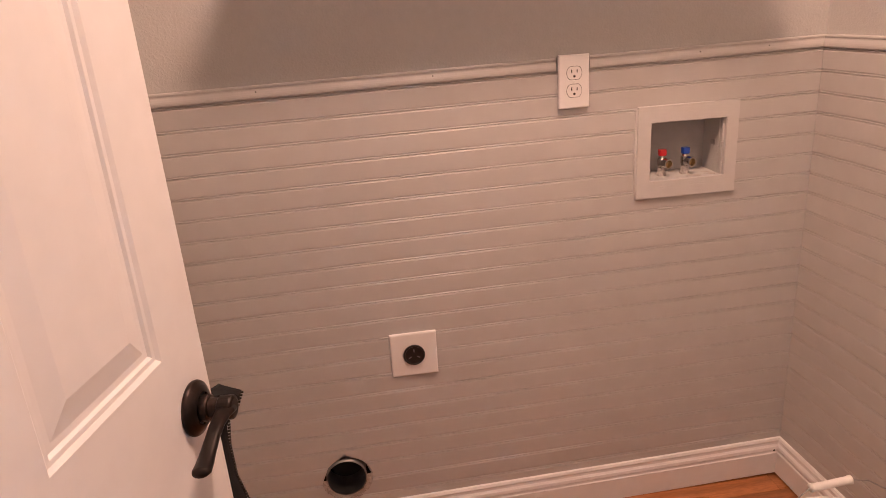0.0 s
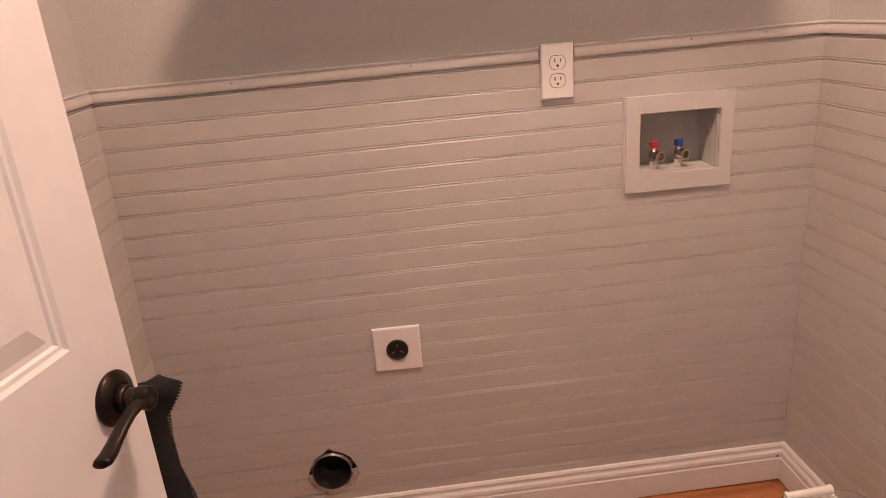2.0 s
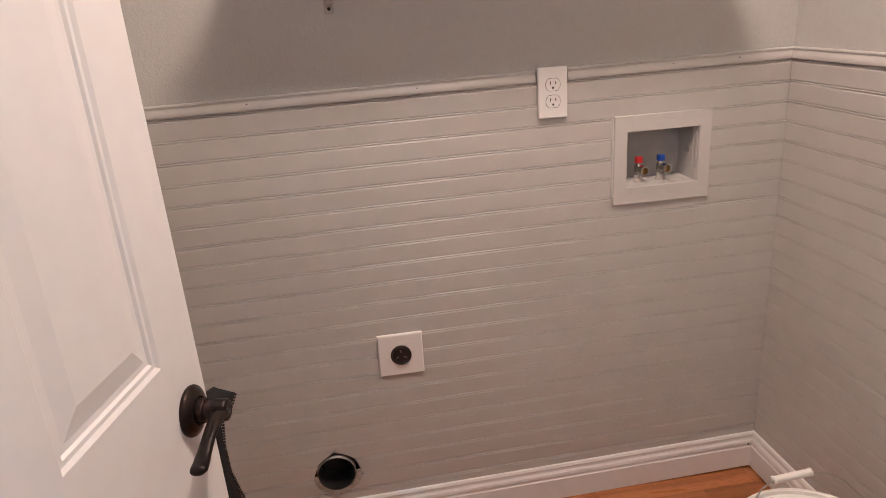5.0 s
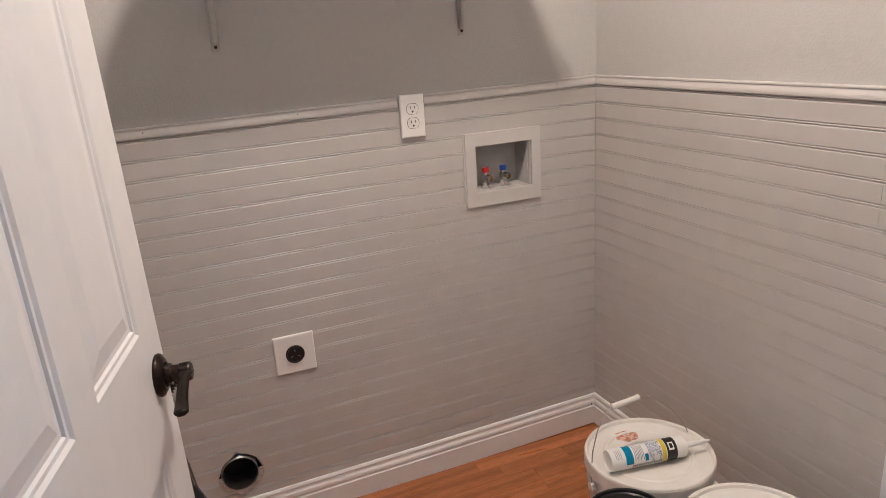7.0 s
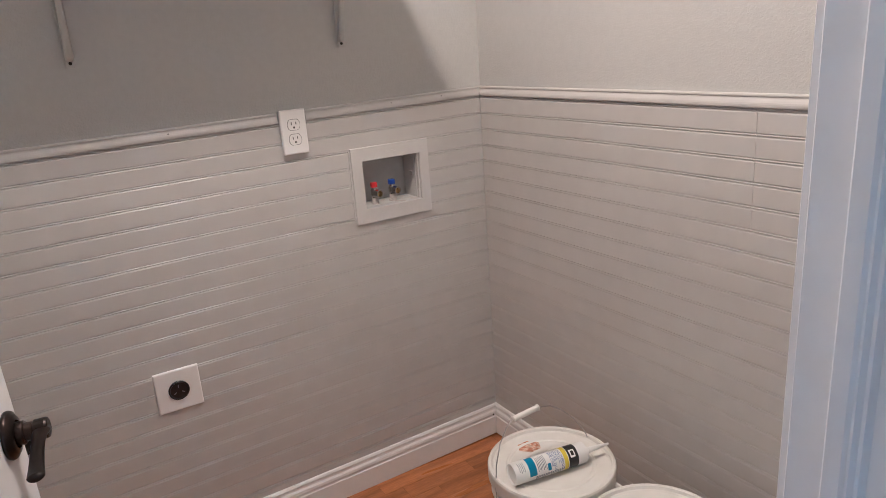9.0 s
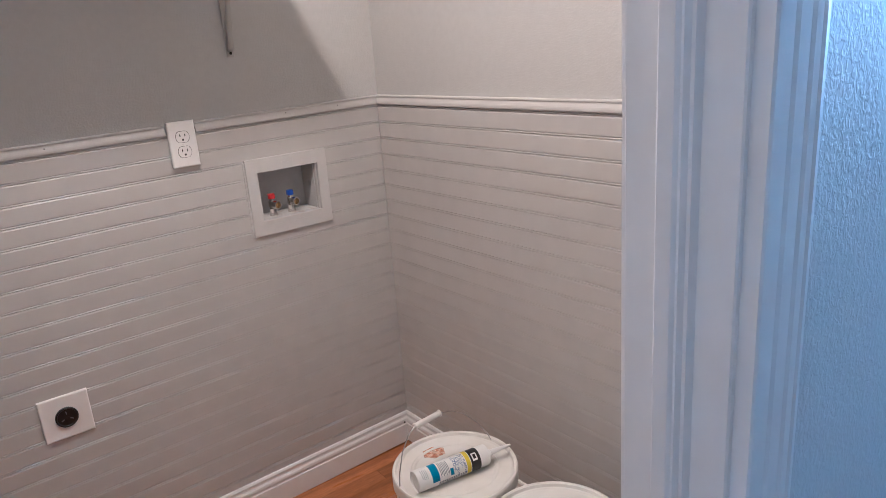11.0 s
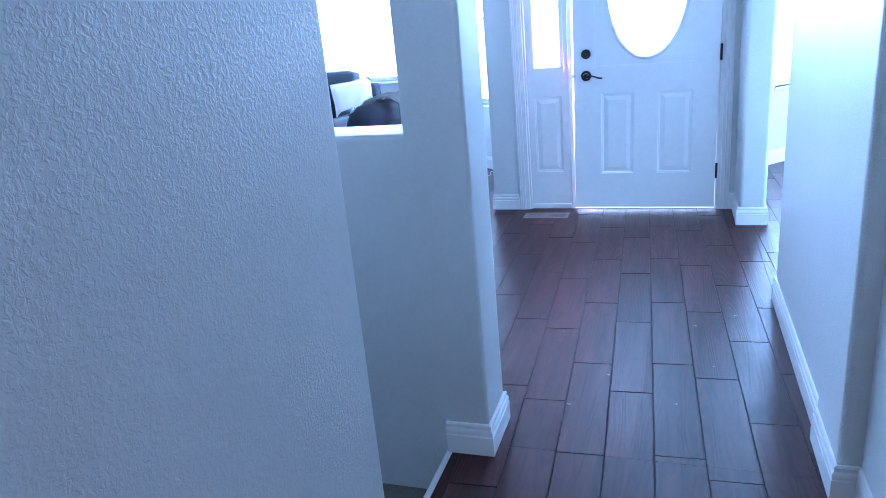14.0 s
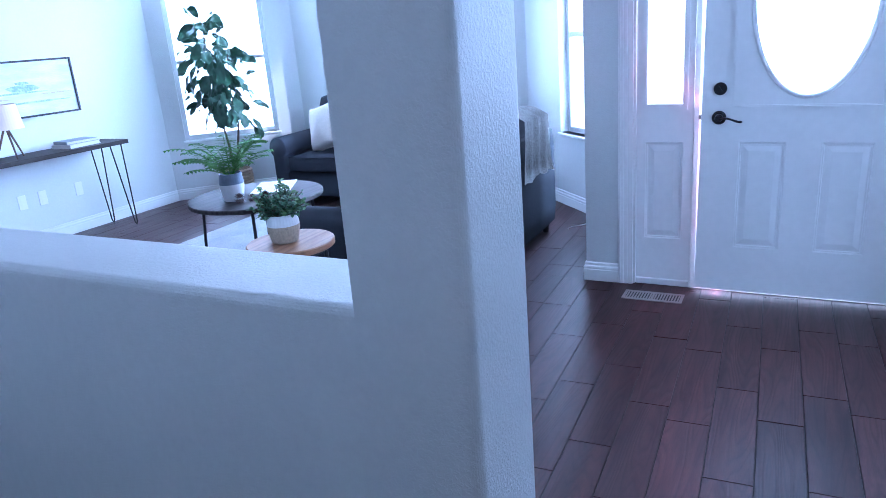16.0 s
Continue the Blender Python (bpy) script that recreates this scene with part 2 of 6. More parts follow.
M = {
    "trim": material("white_trim_paint", (0.8, 0.79, 0.77), 0.32, spots=0.02, grain=25, bump=0.08, bump_scale=90),
    "door": material("white_door_paint", (0.8, 0.79, 0.78), 0.36, spots=0.02, grain=25, bump=0.05, bump_scale=110),
    "bead": material("greige_satin_paint", (0.53, 0.508, 0.48), 0.38, spots=0.025, grain=18, bump=0.07, bump_scale=70),
    "shelfgrey": material("grey_shelf_paint", (0.5, 0.49, 0.46), 0.45, spots=0.03, grain=30, bump=0.1, bump_scale=120),
    "laundry_wall": orange_peel("laundry_wall_paint", (0.53, 0.52, 0.495), 0.6, 0.25, 170),
    "hall_wall": orange_peel("hall_wall_paint", (0.66, 0.665, 0.65), 0.38, 0.42, 150),
    "ceiling": orange_peel("ceiling_paint", (0.68, 0.68, 0.66), 0.8, 0.4, 120),
    "tile": wood("wood_look_tile", (0.066, 0.0245, 0.0225), (0.032, 0.0118, 0.0115), 0.4, 0.2, stretch=(1.1, 11, 11), bump=0.5, spec=0.19, contour=40.0, deep=0.55),
    "grout": material("dark_grout", (0.03, 0.025, 0.023), 0.85, spots=0.2, grain=200, bump=0.3, bump_scale=500),
    "laminate": wood("orange_laminate", (0.47, 0.19, 0.062), (0.38, 0.14, 0.044), 0.3, 0.16, stretch=(1.2, 7, 7), rings=3.0, bump=0.03),
    "bronze": material("oil_rubbed_bronze", (0.022, 0.017, 0.015), 0.34, 0.75, spots=0.25, grain=60, second=(0.075, 0.04, 0.027), mix_scale=14, lo=0.5, hi=0.8),
    "black": material("matt_black_metal", (0.012, 0.012, 0.013), 0.4, 0.3, spots=0.2),
    "black_plastic": material("black_plastic", (0.010, 0.010, 0.011), 0.3, spots=0.2, grain=80, second=(0.022, 0.022, 0.023), mix_scale=25, lo=0.55, hi=0.75),
    "blackcloth": material("black_nylon_fabric", (0.01, 0.01, 0.011), 0.85, spots=0.3, grain=400, bump=0.4, bump_scale=900),
    "bucket": material("white_bucket_plastic", (0.8, 0.78, 0.74), 0.4, spots=0.03, grain=20, second=(0.72, 0.69, 0.63), mix_scale=6, bump=0.06, bump_scale=60),
    "plate": material("white_nylon_plate", (0.82, 0.8, 0.77), 0.3, spots=0.01),
    "slot": material("dark_slot", (0.01, 0.01, 0.01), 0.6),
    "boxgrey": material("box_plastic_painted", (0.6, 0.58, 0.555), 0.4, spots=0.02),
    "boxinside": material("box_inside_plastic", (0.5, 0.49, 0.475), 0.45, spots=0.04, grain=30, second=(0.42, 0.41, 0.4), mix_scale=12),
    "dust": material("plaster_dust", (0.62, 0.57, 0.52), 0.9, spots=0.25, grain=300, bump=0.6, bump_scale=400),
    "chrome": material("plated_brass", (0.6, 0.57, 0.52), 0.22, 1.0, spots=0.1, grain=60),
    "brass": material("worn_brass", (0.55, 0.36, 0.16), 0.3, 1.0, spots=0.2, grain=80),
    "red": material("red_plastic", (0.55, 0.02, 0.02), 0.3),
    "blue": material("blue_plastic", (0.02, 0.07, 0.4), 0.3),
    "slot_rim": material("dull_contact_metal", (0.3, 0.29, 0.28), 0.4, 0.8),
    "duct": material("galvanised_duct", (0.32, 0.32, 0.31), 0.4, 0.9, spots=0.25, grain=25),
    "cavity": material("dark_cavity", (0.03, 0.028, 0.026), 0.9, spots=0.3),
    "torn": material("torn_drywall_paper", (0.5, 0.46, 0.41), 0.9, spots=0.3, grain=120, bump=0.6, bump_scale=250),
    "carpet": material("grey_brown_carpet", (0.17, 0.15, 0.13), 0.95, spots=0.45, grain=350, bump=1.0, bump_scale=300, bump_dist=0.006),
    "tubewhite": material("white_tube_plastic", (0.82, 0.81, 0.78), 0.3, spots=0.01),
    "ink_blue": material("print_blue", (0.01, 0.22, 0.42), 0.35),
    "ink_navy": material("print_navy", (0.015, 0.1, 0.32), 0.35),
    "ink_yellow": material("print_yellow", (0.75, 0.6, 0.02), 0.35),
    "ink_black": material("print_black", (0.012, 0.012, 0.014), 0.35),
    "ink_grey": material("print_grey", (0.2, 0.22, 0.25), 0.4),
    "sticker": material("sticker_print", (0.62, 0.46, 0.35), 0.5, spots=0.3, grain=160, second=(0.42, 0.16, 0.08), mix_scale=110, lo=0.42, hi=0.6, detail=2),
    "sofa": material("charcoal_upholstery", (0.032, 0.034, 0.043), 0.9, spots=0.15, grain=260, bump=0.4, bump_scale=700, second=(0.042, 0.043, 0.054), spec=0.2),
    "pillow_white": material("cream_knit", (0.72, 0.63, 0.56), 0.9, spots=0.12, grain=150, bump=0.7, bump_scale=220, bump_dist=0.003),
    "pillow_blue": material("navy_cotton", (0.004, 0.012, 0.052), 0.8, spots=0.12, grain=300, bump=0.3, bump_scale=600),
    "pillow_grey": material("grey_linen", (0.33, 0.33, 0.34), 0.9, spots=0.15, grain=300, bump=0.4, bump_scale=600),
    "throw": material("grey_knit_throw", (0.45, 0.42, 0.39), 0.95, spots=0.3, grain=120, bump=1.0, bump_scale=90, bump_dist=0.006),
    "tabletop": wood("grey_stained_wood", (0.06, 0.046, 0.042), (0.03, 0.024, 0.024), 0.55, 0.05, stretch=(1.5, 12, 12), spec=0.15),
    "natural": wood("natural_oak", (0.4, 0.2, 0.1), (0.28, 0.125, 0.06), 0.5, 0.05, stretch=(1.5, 10, 10)),
    "walnut": wood("dark_walnut", (0.13, 0.06, 0.035), (0.07, 0.03, 0.018), 0.4, 0.05, stretch=(1.5, 10, 10)),
    "leaf": material("ficus_leaf", (0.04, 0.11, 0.055), 0.42, spots=0.25, grain=25, second=(0.022, 0.065, 0.036), mix_scale=5),
    "fern": material("fern_leaf", (0.075, 0.2, 0.03), 0.65, spots=0.25, grain=30, second=(0.04, 0.12, 0.02), mix_scale=8, spec=0.15),
    "bush": material("bush_leaf", (0.06, 0.15, 0.07), 0.55, spots=0.35, grain=40, second=(0.12, 0.22, 0.07), mix_scale=16, lo=0.45, hi=0.62),
    "bark": material("brown_bark", (0.12, 0.08, 0.055), 0.85, spots=0.3, grain=60, bump=0.5, bump_scale=120),
    "pot": material("glazed_white_pot", (0.62, 0.61, 0.6), 0.35, spots=0.06, grain=30),
    "pot_band": material("grey_blue_glaze", (0.12, 0.15, 0.2), 0.35, spots=0.15, grain=30),
    "pot_clay": material("raw_clay", (0.36, 0.28, 0.2), 0.85, spots=0.15, grain=90, bump=0.3),
    "basket": material("woven_basket", (0.42, 0.31, 0.2), 0.85, spots=0.3, grain=50, bump=0.8, bump_scale=60, stretch=(1, 1, 3)),
    "soil": material("soil", (0.03, 0.022, 0.017), 0.95, spots=0.4, grain=150, bump=0.8, bump_scale=180),
    "rug": material("pale_grey_rug", (0.45, 0.44, 0.43), 0.95, spots=0.2, grain=120, bump=0.8, bump_scale=200, bump_dist=0.004, second=(0.36, 0.36, 0.37), mix_scale=5),
    "frame": material("dark_frame_wood", (0.03, 0.028, 0.03), 0.5, spots=0.2),
    "art": material("pale_painted_canvas", (0.75, 0.74, 0.72), 0.7, spots=0.05, second=(0.6, 0.66, 0.7), mix_scale=4, stretch=(1, 1, 4), bump=0.2, bump_scale=300),
    "art_blue": material("blue_grey_brushwork", (0.3, 0.42, 0.52), 0.7, spots=0.25, grain=60, second=(0.5, 0.58, 0.62), mix_scale=9),
    "art_sand": material("sand_brushwork", (0.6, 0.5, 0.4), 0.7, spots=0.2, grain=60),
    "shade": material("linen_shade", (0.82, 0.63, 0.54), 0.9, spots=0.08, grain=250, bump=0.3, bump_scale=500),
    "book_a": material("grey_book_cover", (0.3, 0.32, 0.34), 0.6),
    "book_b": material("pale_book_cover", (0.6, 0.58, 0.55), 0.6),
    "paper": material("book_pages", (0.7, 0.67, 0.6), 0.8, spots=0.1, grain=300, stretch=(1, 1, 20)),
    "vinyl": material("white_window_vinyl", (0.8, 0.8, 0.8), 0.35, spots=0.01),
    "register": material("beige_steel_grille", (0.4, 0.36, 0.33), 0.45, 0.4, spots=0.1),
    "pane": glass("window_glass"),
    "frost": glass("frosted_glass", 0.35),
    "outside": glowing("bright_overcast_distance", (0.93, 0.97, 1.0), 9.0),
    "concrete": material("porch_concrete", (0.5, 0.49, 0.47), 0.85, spots=0.12, grain=90, bump=0.3, bump_scale=200),
    "steel": material("zinc_wire", (0.5, 0.5, 0.5), 0.3, 1.0, spots=0.1),
    "cone": material("pine_cone", (0.1, 0.06, 0.045), 0.9, spots=0.3, grain=60),
}

# ---- shape helpers ----
def part(name, bm, mat, parent=None, label="", smooth=False):
    """Links a bmesh as one mesh object, under a thing or a part if one is given."""
    me = bpy.data.meshes.new(name)
    bmesh.ops.recalc_face_normals(bm, faces=bm.faces)
    bm.to_mesh(me)
    bm.free()
    me.materials.append(M[mat] if isinstance(mat, str) else mat)
    if smooth:
        me.shade_smooth()
    ob = new(name, me)
    if parent:
        ob.parent = parent
    if label:
        ob["label"] = label
    return ob


def thing(name, label, category, group="", m=None):
    ob = new(name)
    ob.empty_display_size = 0.1
    if m:
        ob.matrix_basis = m
    return tagged(ob, label, category, group)


def structure(ob, label, category):
    return tagged(ob, label, category, kind="structure")


def box(x0, x1, y0, y1, z0, z1, bevel=0.0, seg=1, bm=None):
    bm = bm or bmesh.new()
    vs = [bm.verts.new(p) for p in ((x0, y0, z0), (x1, y0, z0), (x1, y1, z0), (x0, y1, z0), (x0, y0, z1), (x1, y0, z1), (x1, y1, z1), (x0, y1, z1))]
    fs = [bm.faces.new([vs[i] for i in q]) for q in ((0, 3, 2, 1), (4, 5, 6, 7), (0, 1, 5, 4), (1, 2, 6, 5), (2, 3, 7, 6), (3, 0, 4, 7))]
    if bevel:
        es = {e for f in fs for e in f.edges}
        bmesh.ops.bevel(bm, geom=list(es), offset=bevel, segments=seg, affect="EDGES", profile=0.5)
    return bm


def prism(pts, z0, z1, bm=None):
    """An upright prism on a plan polygon."""
    bm = bm or bmesh.new()
    lo = [bm.verts.new((x, y, z0)) for x, y in pts]
    hi = [bm.verts.new((x, y, z1)) for x, y in pts]
    bm.faces.new(lo[::-1])
    bm.faces.new(hi)
    n = len(pts)
    for i in range(n):
        bm.faces.new((lo[i], lo[(i + 1) % n], hi[(i + 1) % n], hi[i]))
    return bm


def rounded(x0, x1, y0, y1, r, which="abcd", n=6):
    """A rectangle's plan with bullnose corners: a low-low, b high-low, c high-high, d low-high."""
    pts = []
    for k, cx, cy, a in (("a", x0, y0, 180), ("b", x1, y0, 270), ("c", x1, y1, 0), ("d", x0, y1, 90)):
        if k in which:
            ox, oy = cx + (r if cx == x0 else -r), cy + (r if cy == y0 else -r)
            pts += [(ox + r * math.cos(radians(a + 90 * i / n)), oy + r * math.sin(radians(a + 90 * i / n))) for i in range(n + 1)]
        else:
            pts.append((cx, cy))
    return pts


def lathe(profile, n=32, bm=None, cap=True):
    bm = bm or bmesh.new()
    rings = [[bm.verts.new((r * math.cos(2 * math.pi * i / n), r * math.sin(2 * math.pi * i / n), z)) for i in range(n)] for r, z in profile]
    for a, b in zip(rings, rings[1:]):
        for i in range(n):
            bm.faces.new((a[i], a[(i + 1) % n], b[(i + 1) % n], b[i]))
    if cap:
        bm.faces.new(rings[0][::-1])
        bm.faces.new(rings[-1])
    return bm


def tube(points, radii, n=8, bm=None, flat=1.0):
    """A round bar along points; radii one number or one a point."""
    bm = bm or bmesh.new()
    pts = [Vector(p) for p in points]
    radii = [radii] * len(pts) if isinstance(radii, (int, float)) else radii
    rings, side = [], None
    for i, p in enumerate(pts):
        d = (pts[min(i + 1, len(pts) - 1)] - pts[max(i - 1, 0)]).normalized()
        if side is None:
            side = d.cross(Vector((0, 0, 1)) if abs(d.z) < 0.9 else Vector((1, 0, 0))).normalized()
        side = (side - d * side.dot(d)).normalized()
        up = d.cross(side)
        rings.append([bm.verts.new(p + side * (radii[i] * math.cos(2 * math.pi * k / n)) + up * (radii[i] * flat * math.sin(2 * math.pi * k / n))) for k in range(n)])
    for a, b in zip(rings, rings[1:]):
        for k in range(n):
            bm.faces.new((a[k], a[(k + 1) % n], b[(k + 1) % n], b[k]))
    bm.faces.new(rings[0][::-1])
    bm.faces.new(rings[-1])
    return bm


def moulding(profile, p0, p1, out, bm=None, z=0.0, mitre0=0.0, mitre1=0.0, rise=0.0):
    """Extrudes a profile of (how far out, height) from p0 to p1 on plan. mitre: +1 grows with the profile at that end (outside corner), -1 shrinks."""
    bm = bm or bmesh.new()
    a, b, o = Vector((*p0, 0)), Vector((*p1, 0)), Vector((*out, 0)).normalized()
    d = (b - a).normalized()
    lo = [bm.verts.new(a + o * u - d * (u * mitre0) + Vector((0, 0, z + h))) for u, h in profile]
    hi = [bm.verts.new(b + o * u + d * (u * mitre1) + Vector((0, 0, z + rise + h))) for u, h in profile]
    n = len(profile)
    for i in range(n):
        bm.faces.new((lo[i], lo[(i + 1) % n], hi[(i + 1) % n], hi[i]))
    bm.faces.new(lo[::-1])
    bm.faces.new(hi)
    return bm


def upright(profile, x, y, z0, z1, along, out, bm=None):
    """Extrudes a profile of (along, out) upwards."""
    a, o = Vector((*along, 0)), Vector((*out, 0))
    pts = [(x + (a * u + o * v).x, y + (a * u + o * v).y) for u, v in profile]
    return prism(pts, z0, z1, bm)


BASE = [(0, 0), (0.015, 0), (0.015, 0.066), (0.0125, 0.069), (0.0125, 0.074), (0.0145, 0.078), (0.013, 0.086), (0.0085, 0.092), (0.008, 0.098), (0.0095, 0.103), (0.006, 0.109), (0, 0.11)]
RAIL = [(-0.001, 0.0), (0.0030, 0.0), (0.0042, 0.001), (0.0047, 0.0032), (0.0044, 0.0065), (0.0033, 0.0100), (0.0012, 0.0138), (-0.0010, 0.0172), (-0.0022, 0.0200), (-0.0022, 0.0212), (-0.0006, 0.0220), (-0.0004, 0.0243), (-0.0014, 0.0262), (-0.0035, 0.0275), (-0.0118, 0.0275), (-0.0118, 0.003), (-0.001, 0.0025)]
CASING = [(0, 0), (0, 0.014), (0.002, 0.0155), (0.016, 0.0165), (0.019, 0.0145), (0.022, 0.0165), (0.032, 0.0175), (0.035, 0.015), (0.038, 0.0175), (0.044, 0.018), (0.0465, 0.0155), (0.049, 0.018), (0.055, 0.0165), (0.058, 0.012), (0.058, 0)]


def pillow(w, h, t, n=10, pinch=0.9):
    """A stuffed square cushion: thick in the middle, thin at the seam, with drawn-in sides and pointed corners."""
    bm = bmesh.new()
    def point(i, j, s):
        u, v = 2 * i / n - 1, 2 * j / n - 1
        fat = max(0.0, (1 - u ** 4) * (1 - v ** 4)) ** 0.55
        du, dv = 1 - 0.07 * (1 - v * v) * pinch, 1 - 0.07 * (1 - u * u) * pinch
        wrinkle = 0.012 * math.sin(7 * u + 3 * v) * fat
        return (u * w / 2 * du, s * (t / 2 * fat + wrinkle * 0.5), v * h / 2 * dv)
    for s in (1, -1):
        g = [[bm.verts.new(point(i, j, s)) for j in range(n + 1)] for i in range(n + 1)]
        for i in range(n):
            for j in range(n):
                bm.faces.new((g[i][j], g[i + 1][j], g[i + 1][j + 1], g[i][j + 1]))
    bmesh.ops.remove_doubles(bm, verts=bm.verts, dist=0.0012)
    return bm


def soft_box(x0, x1, y0, y1, z0, z1, r=0.04, puff=0.0, seg=3):
    bm = box(x0, x1, y0, y1, z0, z1)
    bmesh.ops.subdivide_edges(bm, edges=bm.edges[:], cuts=4, use_grid_fill=True)
    cx, cy, cz = (x0 + x1) / 2, (y0 + y1) / 2, (z0 + z1) / 2
    hx, hy, hz = (x1 - x0) / 2, (y1 - y0) / 2, (z1 - z0) / 2
    for v in bm.verts:
        u = Vector(((v.co.x - cx) / hx, (v.co.y - cy) / hy, (v.co.z - cz) / hz))
        inner = Vector((max(-1 + r / hx, min(1 - r / hx, u.x)) * hx, max(-1 + r / hy, min(1 - r / hy, u.y)) * hy, max(-1 + r / hz, min(1 - r / hz, u.z)) * hz))
        d = Vector((u.x * hx, u.y * hy, u.z * hz)) - inner
        if d.length > 1e-6:
            d = d.normalized() * r
        grow = puff * (1 - u.x ** 2) * (1 - u.z ** 2) if abs(u.y) > 0.99 else puff * (1 - u.x ** 2) * (1 - u.y ** 2) if abs(u.z) > 0.99 else 0
        p = Vector((cx, cy, cz)) + inner + d
        if abs(u.y) > 0.99:
            p.y += math.copysign(grow, u.y)
        elif abs(u.z) > 0.99:
            p.z += math.copysign(grow, u.z)
        v.co = p
    return bm


def panelled(bm, w, h, y, face, panels, depth=0.007):
    """One face of a moulded door at depth y: flat stiles and rails, and sunk, ridged panels. face: -1 or 1, the way it looks."""
    xs = sorted({0, w, *(q for p in panels for q in (p[0], p[1]))})
    zs = sorted({0, h, *(q for p in panels for q in (p[2], p[3]))})
    def quad(a, b, c, d):
        bm.faces.new([bm.verts.new(q) for q in (a, b, c, d)])
    for x0, x1 in zip(xs, xs[1:]):
        for z0, z1 in zip(zs, zs[1:]):
            hole = any(p[0] <= x0 and x1 <= p[1] and p[2] <= z0 and z1 <= p[3] for p in panels)
            if not hole:
                quad((x0, y, z0), (x1, y, z0), (x1, y, z1), (x0, y, z1))
    steps = [(0, 0), (0.005, 0.5), (0.010, 0.55), (0.013, 1.0), (0.020, 1.0), (0.046, 0.25)]
    for x0, x1, z0, z1 in panels:
        rings = [[(x0 + i, y - face * depth * d, z0 + i), (x1 - i, y - face * depth * d, z0 + i), (x1 - i, y - face * depth * d, z1 - i), (x0 + i, y - face * depth * d, z1 - i)] for i, d in steps]
        for a, b in zip(rings, rings[1:]):
            for k in range(4):
                quad(a[k], a[(k + 1) % 4], b[(k + 1) % 4], b[k])
        quad(*rings[-1])


def slab_sides(bm, w, y0, y1, z0, z1):
    for a, b in (((0, y0), (0, y1)), ((0, y1), (w, y1)), ((w, y1), (w, y0)), ((w, y0), (0, y0))):
        if a[0] == b[0]:
            bm.faces.new([bm.verts.new(q) for q in ((*a, z0), (*b, z0), (*b, z1), (*a, z1))])
    for z in (z0, z1):
        bm.faces.new([bm.verts.new(q) for q in ((0, y0, z), (w, y0, z), (w, y1, z), (0, y1, z))])


def clip(poly, x0, x1, y0, y1):
    """A plan polygon cut to a rectangle."""
    for axis, limit, keep in ((0, x0, 1), (0, x1, -1), (1, y0, 1), (1, y1, -1)):
        out = []
        for i, p in enumerate(poly):
            q = poly[(i + 1) % len(poly)]
            dp, dq = (p[axis] - limit) * keep, (q[axis] - limit) * keep
            if dp >= 0:
                out.append(p)
            if dp * dq < 0:
                f = dp / (dp - dq)
                out.append((p[0] + (q[0] - p[0]) * f, p[1] + (q[1] - p[1]) * f))
        poly = out
        if len(poly) < 3:
            return []
    return poly

# ---- setting: walls, ceilings, floors ----
BACK, RIGHT, LEFT, INNER, HALL, TOP = 1.735, 1.265, -0.345, 0.19, 0.098, 2.45
SLOPE = 0.0135
JAMB_R, JAMB_L = 0.484, -0.262

# laundry walls behind the boards
bm = box(0.118, 0.838, BACK + 0.012, BACK + 0.13, 0, TOP)
box(LEFT - 0.12, -0.036, BACK + 0.012, BACK + 0.13, 0, TOP, bm=bm)
box(-0.036, 0.118, BACK + 0.012, BACK + 0.13, 0.264, TOP, bm=bm)
box(-0.036, 0.118, BACK + 0.012, BACK + 0.13, 0, 0.11, bm=bm)
box(1.022, RIGHT + 0.12, BACK + 0.012, BACK + 0.13, 0, TOP, bm=bm)
box(0.838, 1.022, BACK + 0.012, BACK + 0.13, 0, 0.908, bm=bm)
box(0.838, 1.022, BACK + 0.012, BACK + 0.13, 1.046, TOP, bm=bm)
structure(part("wall_laundry_back", bm, "laundry_wall"), "off-white orange-peel laundry wall above greige boards", "wall")
structure(part("wall_laundry_right", box(RIGHT + 0.012, RIGHT + 0.115, INNER, BACK + 0.012, -2.4, TOP), "laundry_wall"), "off-white textured laundry side wall", "wall")
structure(part("wall_laundry_left", box(LEFT - 0.12, LEFT - 0.012, INNER, BACK + 0.012, 0, TOP), "laundry_wall"), "off-white textured laundry side wall beside the door", "wall")

# hall wall with the laundry doorway, rounded at its free end
bm = box(-1.7, JAMB_L - 0.02, HALL, INNER, 0, 2.5)
box(JAMB_L - 0.02, JAMB_R + 0.02, HALL, INNER, 2.07, 2.5, bm=bm)
nose = [(1.407 + 0.02 * math.sin(a), 0.155 - 0.02 * math.cos(a)) for a in [math.pi / 2 * k / 6 for k in range(7)]]
prism([(JAMB_R + 0.02, HALL), (0.56, HALL)] + nose + [(1.427, 0.235), (JAMB_R + 0.02, INNER)], -2.4, 2.5, bm)
structure(part("wall_hall", bm, "hall_wall"), "light grey knockdown-textured hall wall with rounded corner", "wall")
structure(part("wall_hall_end", box(-1.82, -1.7, -1.0, 0.235, 0, 2.5), "hall_wall"), "light grey wall closing the hall", "wall")

bm = prism(rounded(-1.7, 2.31, -1.0, -0.862, 0.0, ""), 0, 2.5)
prism(rounded(2.31, 2.61, -1.0, -0.802, 0.02, "d"), 0, 2.5, bm)
prism(rounded(2.61, 3.77, -1.0, -0.818, 0.02, "c"), 0, 2.5, bm)
structure(part("wall_hall_right", bm, "hall_wall"), "light grey textured wall beside the entry floor", "wall")

